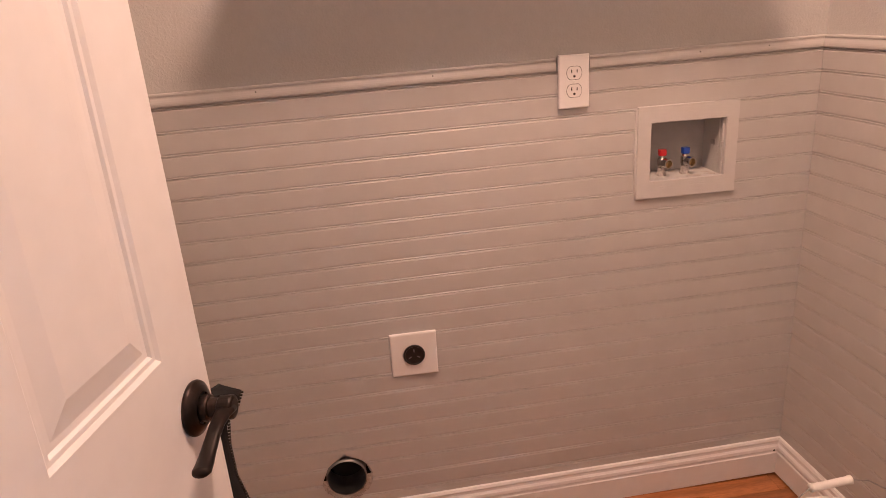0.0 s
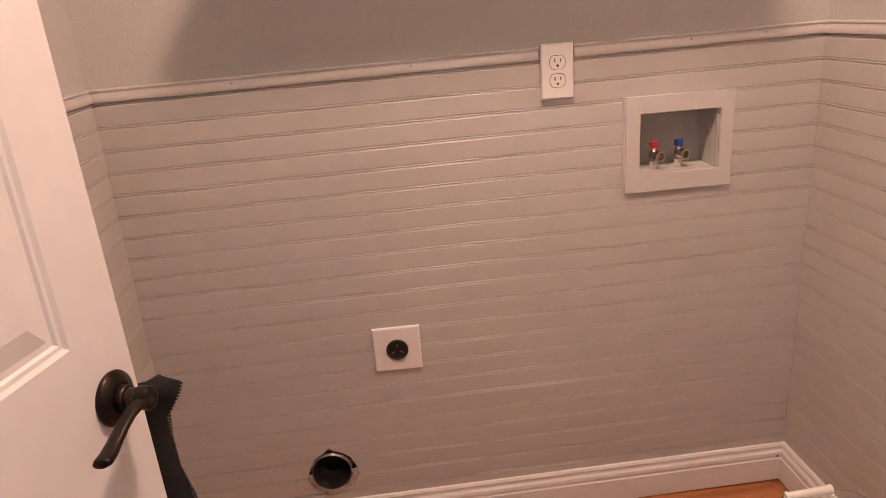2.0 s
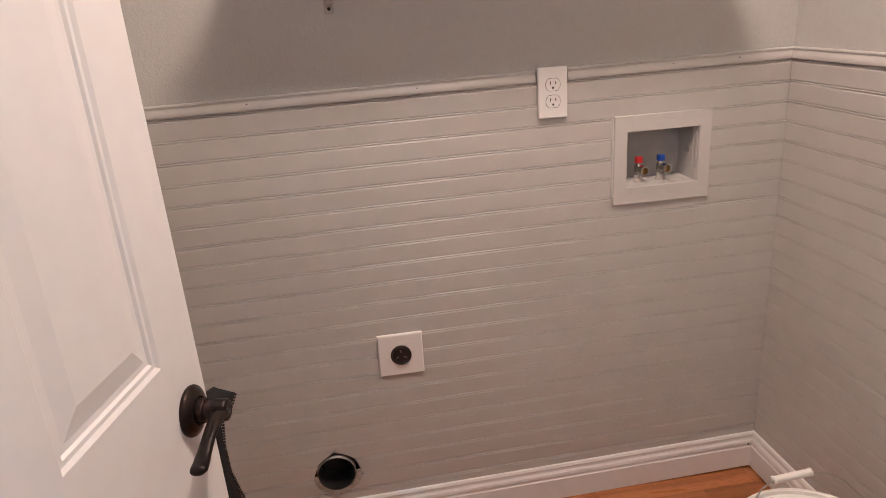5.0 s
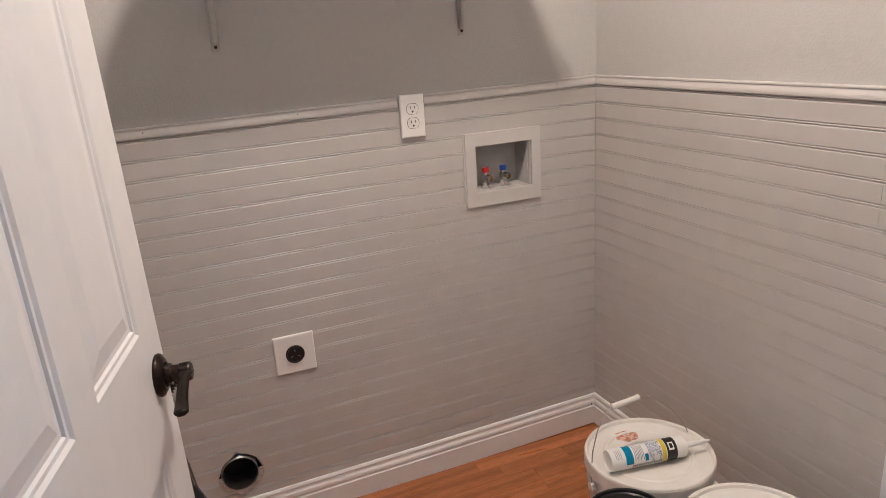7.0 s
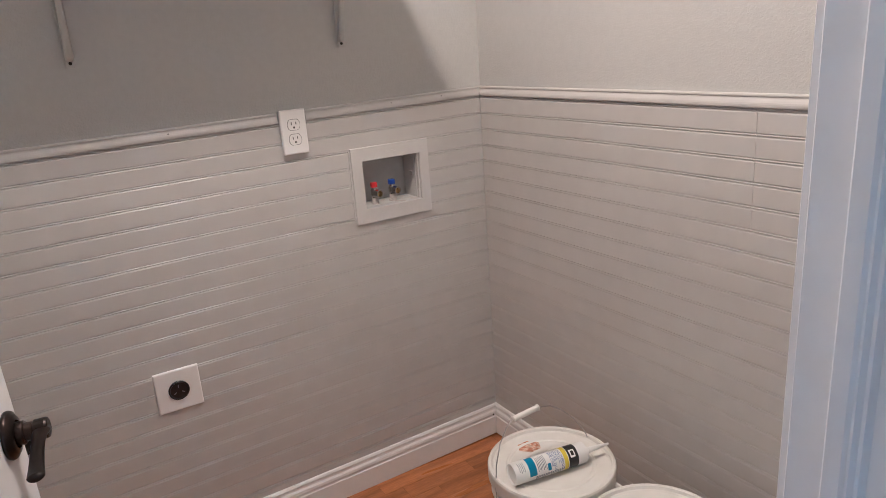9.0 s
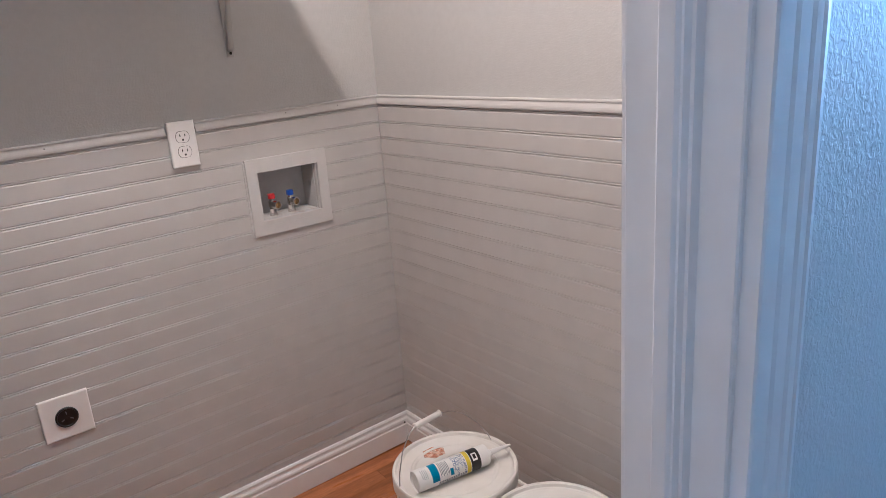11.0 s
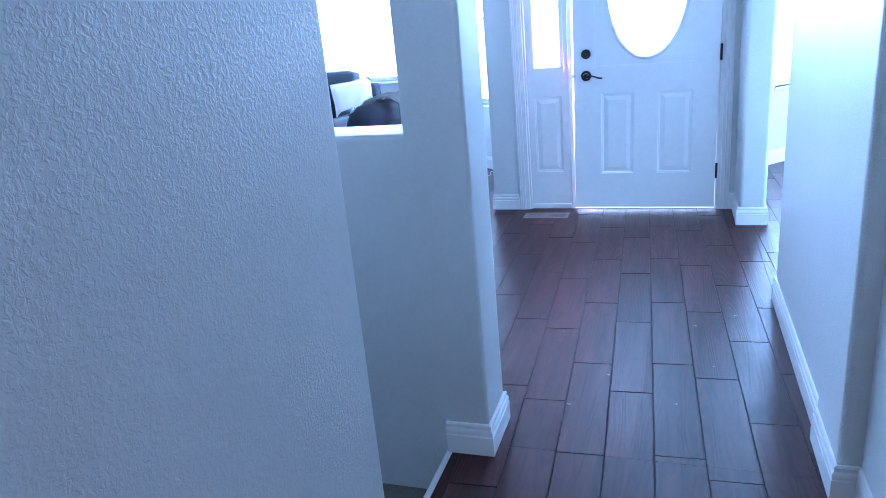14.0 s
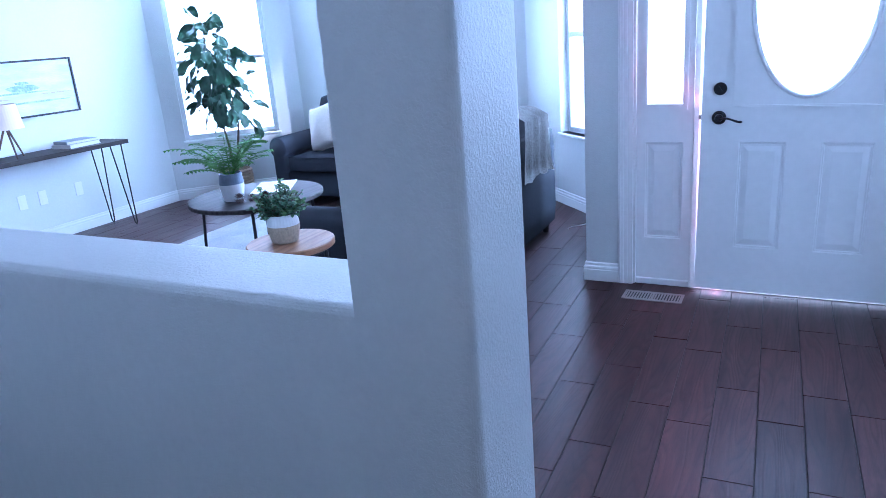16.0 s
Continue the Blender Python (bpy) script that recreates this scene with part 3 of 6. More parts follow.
# half wall with a ledge, and the full-height post at its end
post = prism(rounded(2.345, 2.56, 0.2, 0.392, 0.014, "ab"), -0.0, 2.5)
structure(part("wall_post", post, "hall_wall"), "light grey textured wall end with rounded corners", "wall")
bm = box(2.345, 2.56, 0.392, 5.48, -2.4, 1.068)
top_edges = [e for e in bm.edges if all(abs(v.co.z - 1.068) < 1e-4 for v in e.verts) and abs(e.verts[0].co.x - e.verts[1].co.x) < 1e-4]
bmesh.ops.bevel(bm, geom=top_edges, offset=0.018, segments=5, affect="EDGES", profile=0.5)
structure(part("wall_half", bm, "hall_wall"), "light grey half wall with a painted ledge over the stairs", "wall")
structure(part("wall_post_foot", box(2.35, 2.555, 0.345, 0.392, -2.4, 0.0), "hall_wall"), "light grey wall below the floor edge", "wall")

# entry wall with the front door and its sidelight
bm = box(DOOR_X, DOOR_X + 0.14, 0.68, 0.9, 0, 2.5)
box(DOOR_X, DOOR_X + 0.14, -0.65, 0.68, 2.1, 2.5, bm=bm)
box(DOOR_X, DOOR_X + 0.14, -0.745, -0.65, 0, 2.5, bm=bm)
structure(part("wall_entry", bm, "hall_wall"), "light grey wall round the front door", "wall")
structure(part("wall_entry_stub", prism(rounded(4.965, DOOR_X + 0.14, -0.9, -0.745, 0.022, "ad"), 0, 2.5), "hall_wall"), "light grey wall stub with rounded corners beside the front door", "wall")
structure(part("wall_living_side", box(DOOR_X + 0.14, 6.55, 0.78, 0.9, 0, 2.5), "hall_wall"), "light grey living room side wall", "wall")
structure(part("wall_living_picture", box(2.345, 6.62, 5.48, 5.6, -2.4, 2.5), "hall_wall"), "light grey living room wall behind the console", "wall")


def diagonal(p0, p1):
    """A frame with x along the wall from p0 to p1, y outwards (to the right of that way) and z up."""
    a, b = Vector((*p0, 0)), Vector((*p1, 0))
    x = (b - a).normalized()
    m = Matrix.Identity(4)
    m.col[0][:3], m.col[1][:3], m.col[2][:3], m.translation = x, Vector((x.y, -x.x, 0)), (0, 0, 1), a
    return m, (b - a).length


def window_wall(number, p0, p1, w0, w1, z0, z1, label, mullions=1, t=0.14):
    m, length = diagonal(p0, p1)
    bm = box(0, w0, 0, t, 0, 2.5)
    box(w1, length, 0, t, 0, 2.5, bm=bm)
    box(w0, w1, 0, t, 0, z0, bm=bm)
    box(w0, w1, 0, t, z1, 2.5, bm=bm)
    bm.transform(m)
    structure(part("wall_bay_" + number, bm, "hall_wall"), "light grey bay wall round a bright window", "wall")
    win = structure(thing("window_" + number, label, "window"), label, "window")
    def bar(name, *q, mat="vinyl", bevel=0.004, parent=win):
        b = box(*q, bevel=bevel) if bevel else box(*q)
        b.transform(m)
        return part(name, b, mat, parent)
    f = 0.045
    bar("window_frame", w0, w0 + f, 0.07, 0.115, z0, z1)
    bar("window_frame", w1 - f, w1, 0.07, 0.115, z0, z1)
    bar("window_frame", w0 + f, w1 - f, 0.07, 0.115, z0, z0 + f)
    bar("window_frame", w0 + f, w1 - f, 0.07, 0.115, z1 - f, z1)
    mid = (z0 + z1) / 2
    if mullions:
        bar("meeting_rail", w0 + f, w1 - f, 0.075, 0.11, mid - 0.02, mid + 0.02)
    bar("window_sill", w0 - 0.02, w1 + 0.02, -0.02, 0.07, z0 - 0.02, z0)
    pane = bar("pane", w0 + f, w1 - f, 0.09, 0.094, z0 + f, z1 - f, mat="pane", bevel=0)
    pane.visible_shadow = False
    return m


window_wall("1", (7.5, 4.51), (6.53, 5.48), 0.27, 1.2, 0.59, 2.1, "white vinyl sash window washed out by daylight")
window_wall("2", (7.5, 2.02), (7.5, 4.51), 0.3, 2.05, 0.8, 2.1, "wide white vinyl window behind the loveseat", 0)
window_wall("3", (6.38, 0.9), (7.5, 2.02), 0.38, 0.98, 0.59, 2.1, "white vinyl sash window beside the sofa back")
window_wall("4", (7.6, -2.02), (6.48, -0.9), 0.55, 1.27, 0.62, 2.1, "white vinyl sash window in the dining room")
structure(part("wall_dining_far", box(7.6, 7.74, -4.2, -2.02, 0, 2.5), "hall_wall"), "light grey dining room wall", "wall")
structure(part("wall_dining_side", box(3.63, 7.74, -4.34, -4.2, 0, 2.5), "hall_wall"), "light grey dining room side wall", "wall")
structure(part("wall_dining_near", box(3.63, 3.77, -4.2, -1.0, 0, 2.5), "hall_wall"), "light grey dining room near wall", "wall")
structure(part("wall_dining_entry", box(DOOR_X + 0.14, 6.48, -0.9, -0.78, 0, 2.5), "hall_wall"), "light grey wall between entry and dining room", "wall")

structure(part("ceiling_laundry", box(LEFT - 0.2, RIGHT + 0.2, INNER, BACK + 0.2, TOP, TOP + 0.1), "ceiling"), "white laundry ceiling", "ceiling")
structure(part("ceiling_house", box(-1.9, 7.8, -4.4, INNER, 2.5, 2.6), "ceiling"), "white textured ceiling", "ceiling")
structure(part("ceiling_living", box(1.38, 7.8, INNER, 5.7, 2.5, 2.6), "ceiling"), "white textured living room ceiling", "ceiling")

# sub-floors
structure(part("floor_laundry", box(LEFT - 0.1, RIGHT + 0.1, INNER - 0.07, BACK + 0.1, -0.1, -0.006), "grout"), "laundry floor under the laminate", "floor")
bm = box(-1.8, 1.39, -1.0, INNER - 0.07, -0.1, -0.003)
box(1.39, 2.39, -1.0, 0.335, -0.1, -0.003, bm=bm)
box(2.39, 7.7, -4.3, 5.6, -0.1, -0.003, bm=bm)
floor = structure(part("floor", bm, "grout"), "dark brown wood-look plank tiles with dark grout", "floor")
structure(part("trim_stair_edge", box(1.39, 2.345, 0.328, 0.352, -0.16, 0.002, bevel=0.004), "trim"), "white painted edge board at the top of the stairs", "trim")

# carpeted stairs going down behind the half wall
stairs = structure(thing("stairs", "grey-brown carpeted stairs going down beside the half wall", "stairs"), "grey-brown carpeted stairs going down beside the half wall", "stairs")
for k in range(9):
    y0, z = 0.352 + 0.25 * k, -0.165 - 0.18 * k
    bm = box(1.392, 2.345, y0, y0 + 0.28, z - 0.2, z, bevel=0.015, seg=2)
    part("step", bm, "carpet", stairs)
structure(part("wall_stairs_end", box(1.265, 2.345, 3.2, 3.3, -2.4, 2.5), "hall_wall"), "grey wall at the foot of the stairs", "wall")
structure(part("wall_stairs_side", box(1.27, 1.39, 1.865, 3.3, -2.4, 2.5), "hall_wall"), "grey wall beside the stairs", "wall")
structure(part("floor_stairs", box(1.265, 2.345, 2.0, 3.3, -2.4, -2.3), "carpet"), "carpeted landing at the foot of the stairs", "floor")

# ---- baseboards, rails, casings ----
def base(p0, p1, out, m0=0, m1=0, scale=1.0, z=0.0, rise=0.0):
    ob = part("baseboard", moulding([(u, h * scale) for u, h in BASE], p0, p1, out, mitre0=m0, mitre1=m1, z=z, rise=rise), "trim")
    return structure(ob, "white moulded baseboard", "baseboard")


base((LEFT, BACK), (RIGHT, BACK), (0, -1), -1, -1, z=-SLOPE * 1.1, rise=SLOPE * 1.61)
base((RIGHT, BACK), (RIGHT, INNER), (-1, 0), -1, 0, z=SLOPE * 0.51)
base((LEFT, BACK), (LEFT, INNER), (1, 0), -1, 0)
base((0.5605, HALL), (1.412, 0.134), (0.04, -1), 0, 0)
base((2.345, 0.345), (2.345, 0.2), (-1, 0), 0, 1, 1.02)
base((2.345, 0.2), (2.56, 0.2), (0, -1), 1, 1, 1.02)
base((2.56, 0.2), (2.56, 5.48), (1, 0), 1, 0)
base((2.56, 5.48), (6.53, 5.48), (0, -1))
base((6.53, 5.48), (7.5, 4.51), (-1, -1))
base((7.5, 4.51), (7.5, 2.02), (-1, 0))
base((7.5, 2.02), (6.38, 0.9), (-1, 1))
base((6.38, 0.9), (DOOR_X, 0.9), (0, 1), 0, 1)
base((DOOR_X, 0.9), (DOOR_X, 0.715), (-1, 0), 1, 0)
base((DOOR_X, -0.71), (DOOR_X, -0.745), (-1, 0))
base((DOOR_X, -0.745), (4.965, -0.745), (0, 1), 0, 1)
base((4.965, -0.745), (4.965, -0.9), (-1, 0), 1, 1)
base((4.965, -0.9), (6.48, -0.9), (0, -1), 1, 0)
base((6.48, -0.9), (7.6, -2.02), (-1, -1))
base((7.6, -2.02), (7.6, -4.2), (-1, 0))
base((3.77, -0.818), (2.61, -0.818), (0, 1), 0, 0)
base((2.61, -0.802), (2.31, -0.802), (0, 1), 0, 1, 1.04)
base((2.31, -0.802), (2.31, -0.862), (-1, 0), 1, -1, 1.04)
base((2.31, -0.862), (-1.7, -0.862), (0, 1), -1, 0)

def rail(p0, p1, out, m0=0, m1=0):
    z0, z1 = (1.191 - SLOPE * (RIGHT - p[0]) + 0.006 * (BACK - p[1]) for p in (p0, p1))
    ob = part("chair_rail", moulding(RAIL, p0, p1, out, z=z0, mitre0=m0, mitre1=m1, rise=z1 - z0), "bead")
    return structure(ob, "greige painted chair rail capping the boards", "trim")


rail((LEFT, BACK), (0.6105, BACK), (0, -1), -1, 0)
rail((0.6895, BACK), (RIGHT, BACK), (0, -1), 0, -1)
rail((RIGHT, BACK), (RIGHT, INNER), (-1, 0), -1, 0)
rail((LEFT, BACK), (LEFT, INNER), (1, 0), -1, 0)

# doorway into the laundry
def liner(name, q, label):
    return structure(part(name, box(*q, bevel=0.0015), "trim"), label, "door frame")


liner("door_jamb", (JAMB_R, JAMB_R + 0.019, HALL - 0.001, INNER + 0.001, 0, 2.05), "white painted door jamb")
liner("door_jamb", (JAMB_L - 0.019, JAMB_L, HALL - 0.001, INNER + 0.001, 0, 2.05), "white painted door jamb with hinges")
liner("door_head", (JAMB_L - 0.019, JAMB_R + 0.019, HALL - 0.001, INNER + 0.001, 2.051, 2.069), "white painted door head")
stop_profile = [(0, 0), (0, 0.0115), (0.0015, 0.0125), (0.014, 0.0125), (0.017, 0.010), (0.019, 0.010), (0.022, 0.006), (0.025, 0.006), (0.028, 0)]
structure(part("door_stop", upright(stop_profile, JAMB_R, INNER - 0.035, 0, 2.05, (0, -1), (-1, 0)), "trim"), "white moulded door stop", "door frame")
structure(part("door_stop", upright(stop_profile, JAMB_L, INNER - 0.035, 0, 2.05, (0, -1), (1, 0)), "trim"), "white moulded door stop", "door frame")
structure(part("casing", upright([(u * 1.2, v) for u, v in CASING], JAMB_R + 0.006, HALL, 0, 2.115, (1, 0), (0, -1)), "trim"), "white fluted door casing on the hall side", "trim")
structure(part("casing", upright(CASING, JAMB_L - 0.006, HALL, 0, 2.115, (-1, 0), (0, -1)), "trim"), "white fluted door casing on the hall side", "trim")
structure(part("casing", upright(CASING, JAMB_R + 0.014, INNER, 0, 2.115, (1, 0), (0, 1)), "trim"), "white door casing on the laundry side", "trim")
structure(part("casing", upright(CASING, JAMB_L - 0.006, INNER, 0, 2.115, (-1, 0), (0, 1)), "trim"), "white door casing on the laundry side", "trim")
bm = box(JAMB_R - 0.0015, JAMB_R, INNER - 0.03, INNER - 0.001, 0.9, 0.965)
tube([(JAMB_R - 0.002, INNER - 0.012, 0.915), (JAMB_R - 0.002, INNER - 0.012, 0.95)], 0.001, bm=bm)
plate = box(JAMB_R - 0.005, JAMB_R + 0.004, INNER + 0.0015, INNER + 0.009, 0.9, 0.95, bevel=0.002, seg=2)
strike = tagged(part("strike_plate", plate, "black"), "dark bronze strike plate lip on the door jamb", "strike plate")
part("plate", bm, "black", strike)

# outside
backdrop = part("backdrop", box(11.0, 11.05, -9, 15, -3, 4.2), "outside")
structure(backdrop, "pale overexposed daylight beyond the windows", "backdrop")
structure(part("ground", box(-60, 200, -120, 120, -2.9, -2.7), "grout"), "dark ground outside the house", "ground")

# ---- laundry room: doors, fittings ----
def lever_handle(parent, m, mat="bronze", flip=1):
    """A domed rosette, a stepped neck with a round head, and a flat S-curved lever; x along the lever, y out of the door."""
    rose = lathe([(0.0, 0.0), (0.033, 0.0), (0.0338, 0.003), (0.0325, 0.0065), (0.028, 0.0085), (0.0265, 0.0105), (0.019, 0.0125)], 36, cap=False)
    rose.transform(m @ pose(0, 0, 0, -90))
    part("rosette", rose, mat, parent, smooth=True)
    neck = lathe([(0.0165, 0.0095), (0.0165, 0.0195), (0.0155, 0.021), (0.0128, 0.0215), (0.0125, 0.032), (0.0142, 0.0335), (0.0148, 0.047), (0.0138, 0.0495), (0.0105, 0.0505)], 28)
    neck.transform(m @ pose(0, 0, 0, -90))
    part("neck", neck, mat, parent, smooth=False)
    pts = [(0.002, 0.0425, 0.0), (0.012, 0.0428, 0.0015), (0.024, 0.0435, 0.0025), (0.04, 0.0445, 0.001), (0.058, 0.0455, -0.004), (0.075, 0.0465, -0.0105), (0.09, 0.0478, -0.015), (0.102, 0.0495, -0.0155), (0.108, 0.0505, -0.0145)]
    lev = tube([(flip * x, y, z) for x, y, z in pts], [0.0118, 0.0112, 0.0098, 0.0088, 0.0086, 0.0092, 0.0102, 0.0108, 0.0085], 14, flat=0.55)
    lev.transform(m)
    part("lever", lev, mat, parent, smooth=True)


DOOR_W, DOOR_H, DOOR_T = 0.762, 2.03, 0.035
door_m = Matrix.Translation((-0.2327, 0.2355, 0.008)) @ pose(0, 0, 0, 0, 0, 76.8) @ pose(0, 0, 0, -1.2, 0, 0) @ pose(0, 0, 0, 0, 0.37, 0)
bm = bmesh.new()
rows = ((0.19, 0.785), (0.984, 1.6), (1.7, 1.91))
cols = ((0.172, 0.388), (0.467, 0.6685))
PANELS = [(*c, *r) for c in cols for r in rows]
panelled(bm, DOOR_W, DOOR_H, 0.0, -1, PANELS)
panelled(bm, DOOR_W, DOOR_H, DOOR_T, 1, PANELS)
slab_sides(bm, DOOR_W, 0.0, DOOR_T, 0, DOOR_H)
bmesh.ops.remove_doubles(bm, verts=bm.verts, dist=0.0002)
laundry_door = structure(thing("door_1", "white six-panel interior door standing open into the laundry", "door", m=door_m), "white six-panel interior door standing open into the laundry", "door")
part("leaf", bm, "door", laundry_door)
lever_handle(laundry_door, pose(0.7134, 0, 0.898) @ pose(0, 0, 0, 0, 0, 180), flip=1)
lever_handle(laundry_door, pose(0.7134, DOOR_T, 0.898), flip=-1)
part("latch_plate", box(DOOR_W, DOOR_W + 0.0015, 0.006, 0.029, 0.870, 0.926, bevel=0.0006), "bronze", laundry_door, "dark bronze latch plate")
for hz in (0.2, 1.02, 1.83):
    hb = tube([(-0.004, DOOR_T + 0.002, hz - 0.045), (-0.004, DOOR_T + 0.002, hz + 0.045)], 0.006)
    part("hinge", hb, "bronze", laundry_door)

# black pouch hanging from the inner lever: a folded fabric sleeve with a toothed zip edge
def hanging_sleeve():
    bm = bmesh.new()
    rows_ = [(0.845, -0.125, 0.06), (0.835, -0.112, 0.085), (0.815, -0.118, 0.08), (0.79, -0.13, 0.07), (0.75, -0.135, 0.072), (0.7, -0.135, 0.075), (0.65, -0.128, 0.085), (0.6, -0.124, 0.09), (0.55, -0.112, 0.105), (0.49, -0.086, 0.13), (0.42, -0.07, 0.14), (0.34, -0.07, 0.13), (0.27, -0.075, 0.11)]
    n, prev = 12, None
    for r, (z, cx, w) in enumerate(rows_):
        ring = []
        for k in range(n):
            a = 2 * math.pi * k / n
            fold = 0.007 * math.sin(3 * a + r * 0.9)
            ring.append(bm.verts.new((cx + 0.01 + w / 2 * math.cos(a) * (1 + 0.05 * math.sin(r * 1.7)), 1.075 + (0.014 + fold + 0.0016 * r) * math.sin(a) + 0.01 * math.cos(a), z + 0.006 * math.cos(a * 2 + r))))
        if prev:
            for k in range(n):
                bm.faces.new((prev[k], prev[(k + 1) % n], ring[(k + 1) % n], ring[k]))
        else:
            bm.faces.new(ring)
        prev = ring
    bm.faces.new(prev[::-1])
    zipper = [(cx + w / 2 + 0.011, 1.085, z) for z, cx, w in rows_[1:9]]
    return bm, zipper


sleeve_bm, zip_pts = hanging_sleeve()
sleeve = tagged(part("fabric_pouch", sleeve_bm, "blackcloth", smooth=True), "black nylon fabric pouch hanging from the inner door lever", "bag")
teeth = bmesh.new()
for (x0, y0, z0), (x1, y1, z1) in zip(zip_pts, zip_pts[1:]):
    steps = max(3, int(abs(z1 - z0) / 0.0045))
    for k in range(steps):
        f = k / steps
        cx, cy, cz = x0 + (x1 - x0) * f, y0, z0 + (z1 - z0) * f
        box(cx - 0.001, cx + 0.003, cy - 0.0015, cy + 0.0015, cz - 0.001, cz + 0.001, bm=teeth)
part("zipper", teeth, "black_plastic", sleeve, "black zip teeth along the edge")
part("hanging_loop", tube([(-0.12, 1.075, 0.83), (-0.135, 1.02, 0.87), (-0.155, 0.945, 0.92), (-0.165, 0.925, 0.9), (-0.15, 0.95, 0.885), (-0.13, 1.06, 0.83)], 0.006, flat=0.5), "blackcloth", sleeve)


# outlet plates
def duplex():
    th = thing("wall_outlet", "white duplex electrical outlet plate cutting the chair rail", "outlet", m=pose(0.6495, BACK + 0.007, 1.157, 90))
    bm = box(-0.036, 0.036, -0.0595, 0.0595, 0, 0.007)
    bmesh.ops.bevel(bm, geom=[e for e in bm.edges if all(v.co.z > 0.006 for v in e.verts)], offset=0.005, segments=4, affect="EDGES", profile=0.6)
    bm.transform(Matrix.Translation((0, 0, 0.012)))
    box(-0.034, 0.034, -0.056, 0.056, 0, 0.012, bm=bm)
    part("plate", bm, "plate", th)
    for s in (0.0195, -0.0195):
        pts = [(0.0172 * math.cos(a), max(-0.0142, min(0.0142, 0.0172 * math.sin(a))) + s) for a in [2 * math.pi * k / 36 for k in range(36)]]
        sock = part("socket", prism(pts, 0.0185, 0.0200), "plate", th)
        ring = [(x * 1.06, (y - s) * 1.06 + s) for x, y in pts]
        part("gap", prism(ring, 0.0186, 0.0192), "slot", th)
        for x, h in ((-0.0063, 0.0075), (0.0063, 0.0065)):
            part("slot", box(x - 0.0011, x + 0.0011, s + 0.004 - h / 2, s + 0.004 + h / 2, 0.0199, 0.0203), "slot", sock)
        part("ground_hole", prism([(0.0028 * math.cos(a), 0.0028 * math.sin(a) + s - 0.0072) for a in [2 * math.pi * k / 14 for k in range(14)]], 0.0199, 0.0203), "slot", sock)
    sc = lathe([(0.0, 0.0215), (0.0028, 0.0213), (0.0031, 0.019)][::-1], 14)
    part("screw", sc, "plate", th)
    part("gap_mark", box(0.0358, 0.0375, 0.034, 0.0565, 0.0, 0.013), "slot", th, "dark open gap beside the plate")
    return th


duplex()


def dryer_outlet():
    th = thing("dryer_outlet", "white square plate with a round black dryer receptacle", "outlet", m=pose(0.239, BACK - 0.0005, 0.525, 90))
    bm = box(-0.058, 0.058, -0.058, 0.058, 0, 0.0075)
    bmesh.ops.bevel(bm, geom=[e for e in bm.edges if all(v.co.z > 0.007 for v in e.verts)], offset=0.0055, segments=4, affect="EDGES", profile=0.6)
    part("plate", bm, "plate", th)
    face = part("receptacle", lathe([(0.027, 0.0), (0.027, 0.011), (0.0255, 0.0125), (0.0235, 0.0125), (0.022, 0.0105), (0.001, 0.0105)], 36), "black_plastic", th, "round black receptacle face")
    for a in (90, 210, 330):
        q = box(-0.004, 0.004, -0.0011, 0.0011, 0.0106, 0.0112)
        q.transform(pose(0.012 * math.cos(radians(a)), 0.012 * math.sin(radians(a)), 0, 0, 0, a))
        part("slot", q, "slot_rim", face)
    part("slot", box(-0.004, 0.004, -0.0008, 0.0008, 0.0106, 0.0112), "slot", face)
    for x, y in ((-0.024, 0.03), (0.024, 0.031), (-0.021, -0.027), (0.022, -0.026)):
        part("screw", lathe([(0.0022, 0.007), (0.0022, 0.0083), (0.001, 0.0088)], 10), "slot" if x * y > 0 and x > 0 else "chrome", th)
    return th


dryer_outlet()


